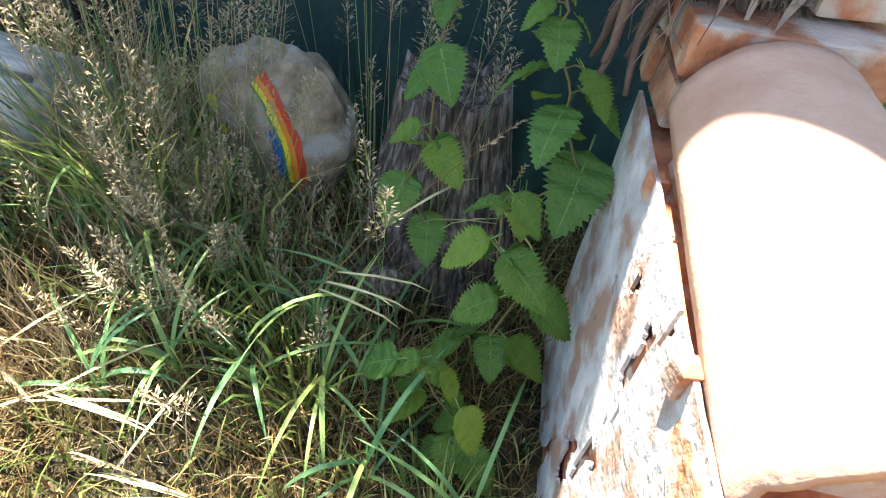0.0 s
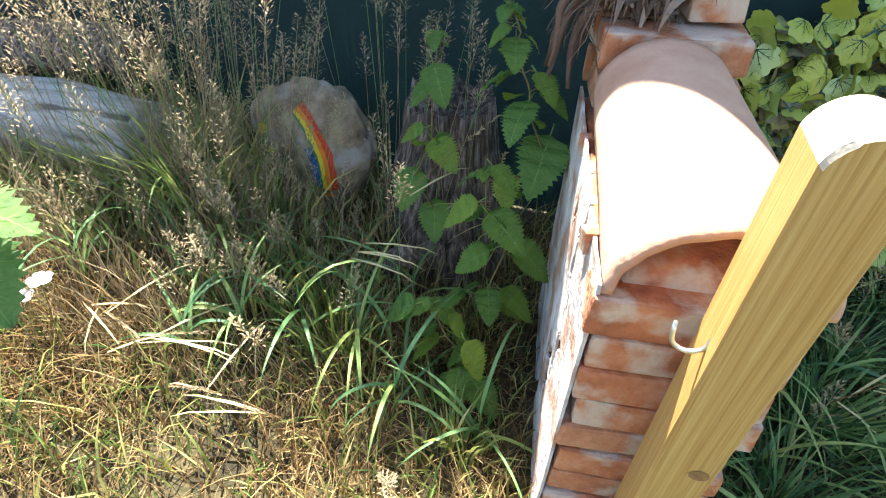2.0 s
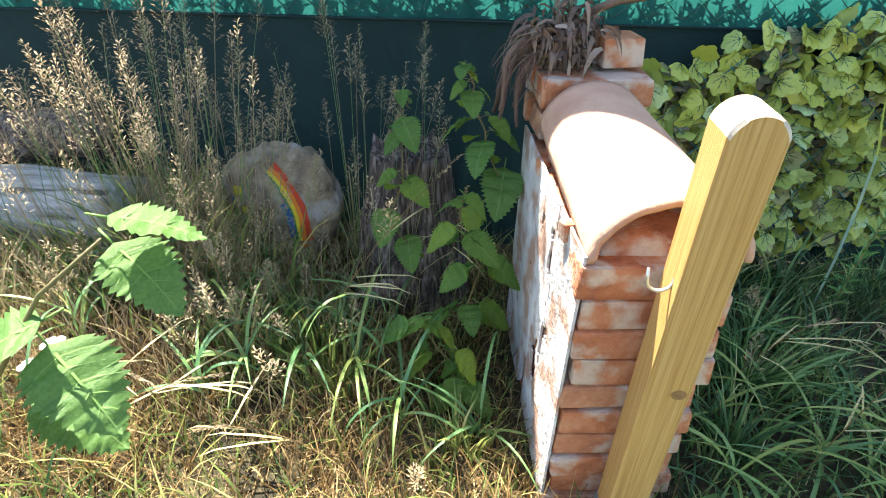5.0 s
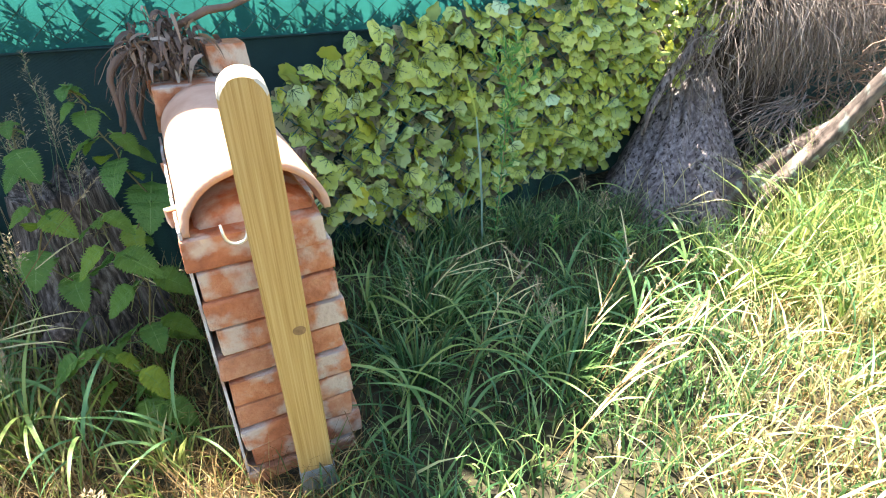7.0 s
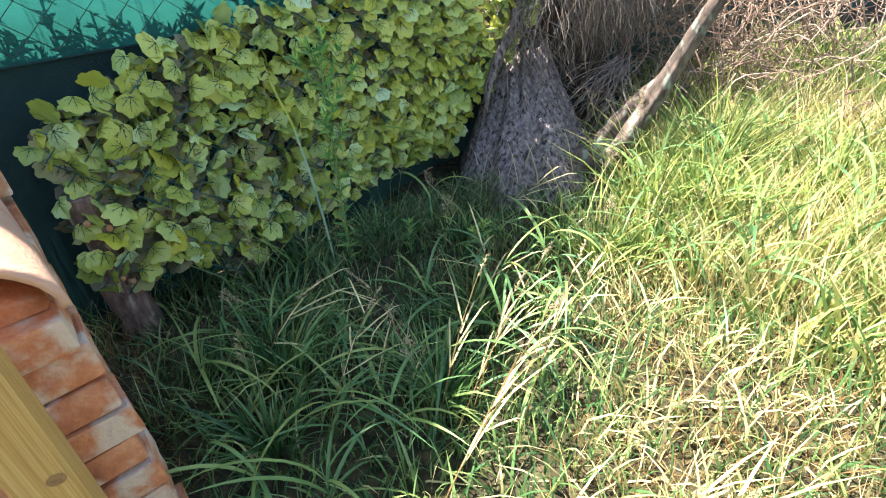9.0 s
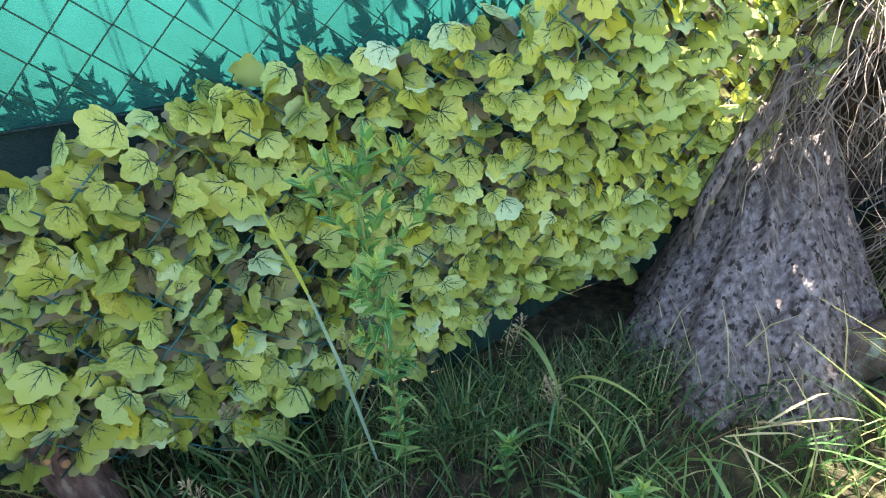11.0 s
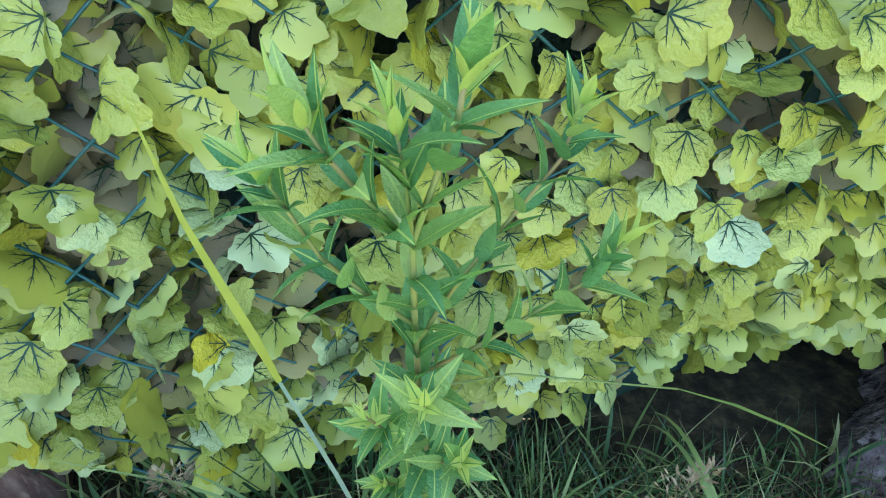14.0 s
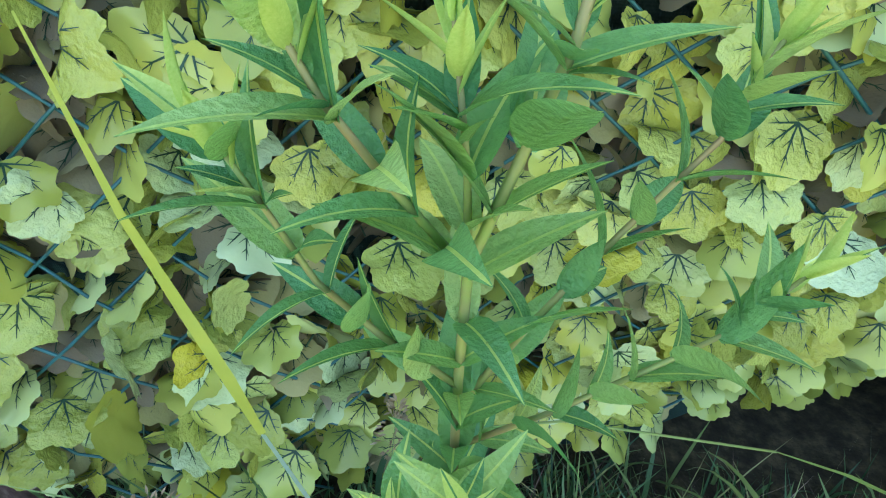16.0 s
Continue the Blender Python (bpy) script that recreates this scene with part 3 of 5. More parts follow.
def vine_leaf(seed):
    """A broad, shallow-lobed moulded vine leaf with its base at the origin, hanging along -z, face to -y, with dark veins."""
    r = random.Random(seed)
    g = Geo()
    f = r.uniform(0.92, 1.08)
    lobes = [(-1.75 * f, r.uniform(0.47, 0.54)), (-0.88 * f, r.uniform(0.55, 0.62)), (0.0, r.uniform(0.60, 0.70)), (0.88 * f, r.uniform(0.55, 0.62)), (1.75 * f, r.uniform(0.47, 0.54))]
    n = 60
    rim, mid, inner = [], [], []
    bow = r.uniform(-0.30, 0.65)
    curl = r.uniform(-0.35, 0.35)
    fold = r.uniform(-0.15, 0.45)
    wave = r.uniform(0.01, 0.035)

    def depth(x, z):
        return -0.12 * (1 - (x * x + (z + 0.35) ** 2) * 1.6) + bow * (z + 0.3) ** 2 + curl * x * z * 2 - fold * abs(x) * 0.7 + wave * math.sin(9 * x + seed) + wave * math.sin(13 * z + seed)
    for i in range(n):
        a = -math.pi + 2 * math.pi * (i + 0.5) / n
        rad = 0.42 + 0.02 * math.cos(3 * a + seed)
        for b, m in lobes:
            d = abs((a - b + math.pi) % (2 * math.pi) - math.pi)
            rad = max(rad, m * (1.05 - 0.16 * (d / 0.36) ** 1.3) if d < 0.55 else 0)
        gap = math.pi - abs(a)
        rad *= 1 - 0.28 * math.exp(-(gap / 0.35) ** 2)
        rad *= 1 + (0.010 if i % 3 else -0.022) + r.uniform(-0.012, 0.012)
        x, z = rad * math.sin(a) * 1.06, -0.34 - rad * math.cos(a) * 0.92
        for k, row in ((1.0, rim), (0.66, mid), (0.33, inner)):
            row.append((x * k, depth(x * k, (z + 0.34) * k - 0.34), (z + 0.34) * k - 0.34))
    g.v = rim + mid + inner + [(0, depth(0, -0.34), -0.34)]
    for i in range(n):
        j = (i + 1) % n
        g.f += [(i, j, n + j, n + i), (n + i, n + j, 2 * n + j, 2 * n + i), (2 * n + i, 2 * n + j, 3 * n)]
        g.s += [0, 0, 0]
    for b, m in lobes:
        pts = []
        for t in (0, 0.25, 0.5, 0.75):
            x = math.sin(b) * m * t
            z = -0.10 * (1 - t) + (-0.34 - m * math.cos(b) * 0.9) * t
            pts.append((x, depth(x, z) - 0.012, z))
        way = Vector((math.cos(b), 0, math.sin(b)))
        g.strip([Vector(p) for p in pts], [0.017, 0.014, 0.010, 0.004], way, 1)
        for s, at in ((-0.55, 1), (0.55, 1), (-0.5, 2), (0.5, 2)):
            p0 = Vector(pts[at])
            p1 = p0 + Vector((math.sin(b + s), 0, -math.cos(b + s))) * m * (0.26 if at == 1 else 0.18)
            p1.y = depth(p1.x, p1.z) - 0.01
            g.strip([p0, p1], [0.009, 0.003], way, 1)
    g.tube([(0, 0.10, 0.06), (0, depth(0, -0.12), -0.12)], 0.016, 4, 1, cap=False)
    return g

# ---- artificial vine screen ----
VX0, VX1 = 0.24, 2.65


def vine_top(x):
    return 0.885 - 0.20 * smooth01(0.7, 0.15, x) + 0.165 * max(0.0, x - 0.8) + 0.015 * math.sin(x * 9)


def vine_low(x):
    return 0.02 + 0.10 * smooth01(0.74, 0.46, x) + 0.03 * math.sin(x * 5) + 0.05 * smooth01(1.1, 1.35, x) * smooth01(1.8, 1.5, x) + 0.50 * smooth01(1.93, 2.2, x) + 0.95 * max(0.0, x - 2.2)


def vine_y(x, z):
    """The screen hangs on the fence, bulges at its lower end by the wall and tucks in under the tree."""
    y = 1.205 - 0.12 * smooth01(0.85, 0.35, z) * smooth01(1.2, 0.6, x) - 0.06 * smooth01(0.9, 0.5, x)
    y -= 0.08 * smooth01(1.2, 1.6, x) * smooth01(0.6, 0.95, z) * smooth01(2.3, 1.8, x)
    y += 0.22 * smooth01(0.62, 0.0, z) * smooth01(1.2, 1.8, x) + 0.05 * smooth01(1.7, 2.3, x)
    return y + 0.03 * noise.noise((x * 3, z * 3, 1))


def build_vine():
    rng = random.Random(21)
    screen = thing("vine_screen", (0, 0, 0), "artificial vine leaf privacy screen on a blue-green plastic lattice", "hedge")
    # lattice strands
    w, h = 0.125, 0.105
    span = 1.15 * w / h

    def strand(x0, sign):
        pts = []
        for k in range(25):
            t = k / 24
            x, z = x0 + sign * span * t, 1.15 * (1 - t)
            if VX0 - 0.02 <= x <= VX1 and vine_low(x) - 0.02 <= z <= vine_top(x) + 0.005:
                pts.append((x, vine_y(x, z) - 0.034 + 0.006 * math.sin(k * 2.1 + x0 * 7), z))
        return pts
    k = 0
    x0 = VX0 - span
    while x0 < VX1 + span:
        for sign in (-1, 1):
            pts = strand(x0, sign)
            if len(pts) > 2:
                g = Geo()
                g.tube(pts, 0.0021, 5)
                part("lattice_strand", g, M_LATTICE, screen, "blue-green plastic lattice strand" if k == 0 else "")
                k += 1
        x0 += w
    meshes = [vine_leaf(s).mesh("leaf", [M_IVY, M_IVY_VEIN]) for s in range(14)]
    backs = [vine_leaf(s + 40) for s in range(9)]

    def leaf_pose(x, z, off):
        calm = smooth01(1.0, 1.35, x)                        # the far end hangs in neat shingles, the near end is ruffled
        tilt = rng.gauss(52 - 8 * calm, 34 - 10 * calm)
        s = rng.uniform(0.060, 0.090) * (1 - 0.14 * calm)
        m = pose(x, vine_y(x, z) - off, z, 0, 0, rng.gauss(0, 50 - 20 * calm)) @ pose(0, 0, 0, -tilt, rng.gauss(0, 40 - 12 * calm), 0)
        return m @ Matrix.Scale(s, 4)
    # front leaves in rows that overlap like shingles
    spots = []
    z = 0.10
    row = 0
    while z < 1.2:
        x = VX0 + (0.03 if row % 2 else 0.0)
        while x < VX1:
            px, pz = x + rng.uniform(-0.02, 0.02), z + rng.uniform(-0.02, 0.02)
            if vine_low(px) + 0.05 + 0.035 * noise.noise((px * 11, 0.0, 2.0)) < pz < vine_top(px) + 0.035:
                spots.append((px, pz))
            x += 0.052 if x < 1.2 else 0.046
        z += 0.040
        row += 1
    rng.shuffle(spots)
    near = [p for p in spots if 0.40 < p[0] < 1.55 and p[1] > 0.16][:300]
    chosen = set(near)
    rest = Geo()

    def bake(m, src, front=0):
        k0 = len(rest.v)
        rest.v += [tuple(m @ Vector(v)) for v in src.v]
        rest.f += [tuple(i + k0 for i in f) for f in src.f]
        rest.s.extend(1 if s else front for s in src.s)
    for x, z in near:
        part("leaf", meshes[rng.randrange(14)], None, screen, m=leaf_pose(x, z, rng.uniform(-0.01, 0.05)))
    for p in spots:
        if p not in chosen:
            bake(leaf_pose(*p, rng.uniform(-0.01, 0.05)), backs[rng.randrange(9)], 2)
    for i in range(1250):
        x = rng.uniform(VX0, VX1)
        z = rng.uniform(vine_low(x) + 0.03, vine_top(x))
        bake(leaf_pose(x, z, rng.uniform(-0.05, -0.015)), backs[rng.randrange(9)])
    ob = part("backing_foliage", rest.mesh("backing_foliage", [M_IVY_BACK, M_IVY_VEIN, M_IVY_MANY]), None, screen, "olive and brown leaves behind, darkened for shade in the gaps")
    tagged(ob, kind="stuff")


build_vine()

# ---- log, painted stone, old stump ----


def rough_log(name, a, b, r0, r1, material, label, category, seed=0, n=28, rings=30, ridges=0.06, taper=True, ends=True):
    a, b = Vector(a), Vector(b)
    way = (b - a).normalized()
    side = way.orthogonal().normalized()
    other = way.cross(side)
    g = Geo()
    for j in range(rings + 1):
        t = j / rings
        c = a.lerp(b, t) + (side * noise.noise((t * 3, seed, 0)) + other * noise.noise((t * 3, seed, 5))) * r0 * 0.25
        r = r0 + (r1 - r0) * t
        for i in range(n):
            q = 2 * math.pi * i / n
            k = 1 + ridges * noise.fractal((math.cos(q) * 2.5, math.sin(q) * 2.5, t * 1.6 + seed), 1.0, 2.0, 4) + ridges * 0.5 * noise.noise((i * 1.7, t * 4, seed))
            g.v.append(tuple(c + (side * math.cos(q) + other * math.sin(q)) * r * k))
    for j in range(rings):
        for i in range(n):
            k2 = (i + 1) % n
            g.f.append((j * n + i, j * n + k2, (j + 1) * n + k2, (j + 1) * n + i))
            g.s.append(0)
    if ends:
        g.f += [tuple(range(n - 1, -1, -1)), tuple(range(rings * n, rings * n + n))]
        g.s += [0, 0]
    return solo(name, g, material, label, category)


rough_log("log", (-3.0, 0.80, 0.26), (-1.42, 0.66, 0.31), 0.155, 0.145, M_LOGWOOD, "weathered bleached grey log lying in tall grass", "log", 3)
rough_log("log", (-3.0, 1.0, 0.38), (-1.72, 1.0, 0.46), 0.12, 0.09, M_OLDWOOD, "dark broken log behind the bleached one", "log", 8)


def build_stone():
    stone = thing("painted_stone", (-0.955, 0.85, 0.285), "sandy boulder painted with a rainbow, half hidden in grass", "stone")
    bm = bmesh.new()
    bmesh.ops.create_icosphere(bm, subdivisions=5, radius=1.0)
    for v in bm.verts:
        n3 = v.co.normalized()
        k = 1 + 0.16 * noise.fractal(n3 * 1.4 + Vector((3, 1, 0)), 1.0, 2.0, 5)
        flat = 0.86 + 0.20 * abs(n3.x) if n3.z > 0.45 else 1.0
        v.co = Vector((n3.x * 0.215 * (1 - 0.30 * max(0.0, -n3.z)), n3.y * 0.11, n3.z * 0.26 * flat)) * k
    me = bpy.data.meshes.new("boulder")
    bm.to_mesh(me)
    for p in me.polygons:
        p.use_smooth = True
    me.materials.append(M_STONE)
    from mathutils.bvhtree import BVHTree
    tree = BVHTree.FromBMesh(bm)
    part("boulder", me, None, stone, "rough sandy stone")

    def on_stone(x, z, lift=0.003):
        hit = tree.ray_cast(Vector((x, -1, z)), Vector((0, 1, 0)))
        p = hit[0] if hit[0] else Vector((x, -0.09, z))
        return (p.x, p.y - lift, p.z)
    for k, c in enumerate(("red", "orange", "yellow", "green", "blue")):
        g = Geo()
        edges = (0.295, 0.278, 0.264, 0.252, 0.246, 0.222)
        r0, r1 = edges[k], edges[k + 1]
        steps = 22
        for i in range(steps + 1):
            a = math.radians((52 if c != "blue" else 26) - (62 if c != "blue" else 34) * i / steps)
            for r in (r0, (r0 + r1) / 2, r1):
                rr = r + 0.002 * noise.noise((i * 0.8, r * 40, k))
                g.v.append(on_stone(-0.172 + rr * math.cos(a), -0.03 + rr * math.sin(a)))
        for i in range(steps):
            for j in (0, 1):
                q = 3 * i + j
                g.f.append((q, q + 1, q + 4, q + 3))
                g.s.append(0)
        part("paint_band", g, PAINT[c], stone, "painted " + c + " rainbow band")
    for x, z, c, r in ((-0.13, 0.10, "yellow", 0.018), (-0.11, 0.03, "yellow", 0.013), (-0.055, -0.17, "red", 0.022), (-0.045, -0.15, "orange", 0.012), (-0.15, 0.06, "blue", 0.012), (0.085, -0.105, "orange", 0.016)):
        g = Geo()
        g.v.append(on_stone(x, z))
        for i in range(10):
            a = 2 * math.pi * i / 10
            g.v.append(on_stone(x + r * math.cos(a) * (1 + 0.2 * math.sin(i * 2.3)), z + r * math.sin(a)))
        for i in range(10):
            g.f.append((0, 1 + i, 1 + (i + 1) % 10))
            g.s.append(0)
        part("paint_blot", g, PAINT[c], stone, "blot of " + c + " paint")
    bm.free()


build_stone()


def stump_mesh(base, top, r_base, r_top, seed, flare=0.5, jag=0.06, n=56, rings=26, ridge=0.10):
    g = Geo()
    base, top = Vector(base), Vector(top)
    for j in range(rings + 1):
        t = j / rings
        c = base.lerp(top, t)
        r = r_top + (r_base - r_top) * (1 - t) ** (1 + flare)
        for i in range(n):
            a = 2 * math.pi * i / n
            k = 1 + ridge * math.sin(a * 7 + seed) * (1 - t) + ridge * noise.fractal((math.cos(a) * 2.4, math.sin(a) * 2.4, t * 1.2 + seed), 1.0, 2.0, 5) + 0.025 * noise.noise((i * 2.1, t * 3, seed)) + 0.055 * abs(noise.fractal((math.cos(a) * 9, math.sin(a) * 9, t * 4 + seed), 1.0, 2.0, 4))
            z = c.z + (jag * noise.noise((math.cos(a) * 4, math.sin(a) * 4, seed)) * t)
            g.v.append((c.x + r * k * math.cos(a), c.y + r * k * math.sin(a), z))
    for j in range(rings):
        for i in range(n):
            q = (i + 1) % n
            g.f.append((j * n + i, j * n + q, (j + 1) * n + q, (j + 1) * n + i))
            g.s.append(0)
    g.v.append(tuple(top - Vector((0, 0, jag))))
    for i in range(n):
        g.f.append((rings * n + i, rings * n + (i + 1) % n, len(g.v) - 1))
        g.s.append(0)
    return g


solo("tree_stump", stump_mesh((-0.50, 0.86, -0.05), (-0.50, 0.90, 0.52), 0.22, 0.135, 2.0, 0.2, 0.07), M_OLDWOOD, "dark weathered split stump behind the nettles", "stump")
rough_log("log", (-0.66, 0.66, 0.0), (-0.50, 0.52, 0.20), 0.05, 0.03, M_OLDWOOD, "short mossy root stub leaning in the grass", "log", 12, rings=14)

# ---- uprooted tree ----


def build_uprooted():
    rng = random.Random(5)
    tree = thing("uprooted_tree", (0, 0, 0), "grey bark root flare and hanging roots of an uprooted tree", "tree")
    part("root_flare", stump_mesh((2.17, 1.02, -0.12), (2.42, 1.34, 0.55), 0.38, 0.13, 7.0, 0.15, 0.05, 190, 130, 0.12), M_BARK, tree, "deeply furrowed grey bark")
    # Root plate; its unseen upper part is made tall to hold off skylight.
    plate = Geo()
    nu, nv = 44, 22
    for j in range(nv + 1):
        for i in range(nu):
            a, b = 2 * math.pi * i / nu, math.pi * j / nv
            d = Vector((math.sin(b) * math.cos(a), math.sin(b) * math.sin(a), math.cos(b)))
            k = 1 + 0.25 * noise.fractal(d * 2 + Vector((5, 0, 0)), 1.0, 2.0, 4)
            plate.v.append((2.85 + 0.75 * d.x * k, 1.72 + 0.40 * d.y * k, 0.92 + 0.92 * d.z * k))
    for j in range(nv):
        for i in range(nu):
            q = (i + 1) % nu
            plate.f.append((j * nu + i, (j + 1) * nu + i, (j + 1) * nu + q, j * nu + q))
            plate.s.append(0)
    part("root_plate", plate, M_EARTH, tree, "dark earth and torn roots of the root plate")

    def strand(g, p, way, length, r, sag):
        p, way = Vector(p), Vector(way)
        pts, n = [p.copy()], 10
        for k in range(n):
            way = way.normalized() + Vector((rng.gauss(0, 0.27), rng.gauss(0, 0.18), -sag + rng.gauss(0, 0.16)))
            p = p + way.normalized() * length / n
            pts.append(p.copy())
            if k in (4, 6) and rng.random() < 0.5:           # side rootlets
                q = way.normalized() + Vector((rng.gauss(0, 0.7), rng.gauss(0, 0.5), -0.3))
                q2 = q + Vector((rng.gauss(0, 0.4), 0, -0.5))
                g.tube([p, p + q * 0.05, p + q * 0.05 + q2 * 0.05], [r * 0.6, r * 0.5, r * 0.3], 3, cap=False)
        g.tube(pts, [r * (1 - 0.6 * i / n) for i in range(n + 1)], 4, cap=False)
    # a curtain of roots that fans out from the upturned plate: (x range, z range, y, count, length, sideways way, sag)
    for x0, x1, z0, z1, y0, num, length, side, sag in ((2.56, 3.02, 0.84, 0.98, 1.16, 330, 0.37, -0.05, 0.42), (2.95, 3.45, 0.82, 1.02, 1.16, 220, 0.42, -0.30, 0.34), (2.36, 2.58, 0.80, 0.98, 1.20, 60, 0.46, -0.55, 0.24),
                                                  (2.20, 2.46, 0.56, 0.80, 1.16, 55, 0.34, -0.65, 0.24), (2.35, 3.50, 0.95, 1.20, 1.22, 330, 0.40, 0.0, 0.12), (2.60, 3.0, 0.58, 0.76, 1.24, 90, 0.28, 0.05, 0.4)):
        g = Geo()
        for i in range(num):
            strand(g, (rng.uniform(x0, x1), y0 + rng.gauss(0, 0.05), rng.uniform(z0, z1)), (side + rng.gauss(0, 0.35), -0.5 + rng.gauss(0, 0.25), rng.uniform(-0.2, 0.35)), length * rng.uniform(0.55, 1.15), rng.uniform(0.0012, 0.0030), sag)
        tagged(part("root_tangle", g, M_ROOT, tree, "curtain of fine hanging roots"), kind="stuff")
    for a in (((2.30, 1.22, 0.8), (2.12, 1.18, 0.55), (2.02, 1.16, 0.3)),):
        g = Geo()
        g.tube([Vector(a[0]), Vector(a[0]).lerp(Vector(a[1]), 0.5) + Vector((0.02, -0.02, 0.02)), Vector(a[1]), Vector(a[1]).lerp(Vector(a[2]), 0.5) + Vector((-0.02, 0, 0.01)), Vector(a[2])], [0.03, 0.028, 0.024, 0.018, 0.01], 8, wobble=0.12)
        part("thick_root", g, M_BARK, tree)
    g = Geo()
    for i in range(60):
        strand(g, (2.80 + rng.gauss(0, 0.06), 0.98 + rng.gauss(0, 0.03), 0.42 + rng.gauss(0, 0.03)), (-0.8 + rng.gauss(0, 0.12), -0.18 + rng.gauss(0, 0.08), -0.32 + rng.gauss(0, 0.12)), rng.uniform(0.3, 0.52), 0.0022, 0.03)
    tagged(part("root_tangle", g, M_ROOT, tree, "pale bundle of thin roots"), kind="stuff")


build_uprooted()
rough_log("branch", (2.37, 0.78, -0.15), (2.75, 0.39, 0.96), 0.060, 0.030, M_BRANCH, "pale lichened branch leaning over the grass", "branch", 22, n=18, rings=34, ridges=0.34)
rough_log("branch", (2.35, 0.90, -0.07), (2.74, 0.65, 0.46), 0.092, 0.03, M_BRANCH, "split barkless branch against the root flare", "branch", 31, n=22, rings=34, ridges=0.42)


def build_brush():
    rng = random.Random(9)
    g = Geo()
    for i in range(1400):
        p = Vector((max(3.15 + 0.3 * rng.random(), rng.gauss(3.9, 0.6)), rng.gauss(0.95, 0.35), rng.uniform(0.0, 1.15)))
        way = Vector((rng.gauss(0, 0.6), rng.gauss(0, 0.6), rng.gauss(0.1, 0.6))).normalized()
        pts = [p]
        for k in range(5):
            way = (way + Vector((rng.gauss(0, 0.35), rng.gauss(0, 0.35), rng.gauss(-0.1, 0.3)))).normalized()
            pts.append(pts[-1] + way * rng.uniform(0.05, 0.1))
        r = rng.uniform(0.0016, 0.0062)
        g.tube(pts, [r * (1 - 0.12 * k) for k in range(6)], 4, cap=False)
    solo("brush_pile", g, M_BRUSH, "pile of pinkish-brown dry brushwood and twigs", "brushwood", kind="stuff")


build_brush()


# ---- withered plant on the wall ----
def build_trunk():
    """A short bare trunk with sawn-off branches, at the corner of the vine screen."""
    trunk = thing("tree_stump", (0.288, 1.03, -0.06), "short reddish-brown tree stump with sawn-off branches beside the vine screen", "tree stump")
    g = Geo()
    g.tube([(0.012 * math.sin(i * 0.8), 0.02 * i / 14, 0.56 * i / 14) for i in range(15)], [0.066 - 0.0012 * i + 0.004 * math.sin(i * 1.9) for i in range(15)], 22, wobble=0.07)
    part("bole", g, M_TRUNK, trunk)
    for x, y, z, r in ((0.036, -0.048, 0.46, 0.013), (0.034, -0.05, 0.25, 0.011), (-0.008, -0.06, 0.50, 0.012), (0.014, -0.06, 0.28, 0.009)):
        s = Geo()
        s.tube([(x * 0.5, y * 0.5, z - 0.008), (x * 1.18, y * 1.18, z)], [r * 1.15, r], 12)
        stub = part("branch_stub", s, M_TRUNK, trunk)
        c = Geo()
        c.tube([(x * 1.18, y * 1.18, z), (x * 1.21, y * 1.21, z + 0.0006)], [r * 0.92, r * 0.86], 12)
        part("cut_face", c, M_CUT, stub, "orange sawn end")


build_trunk()


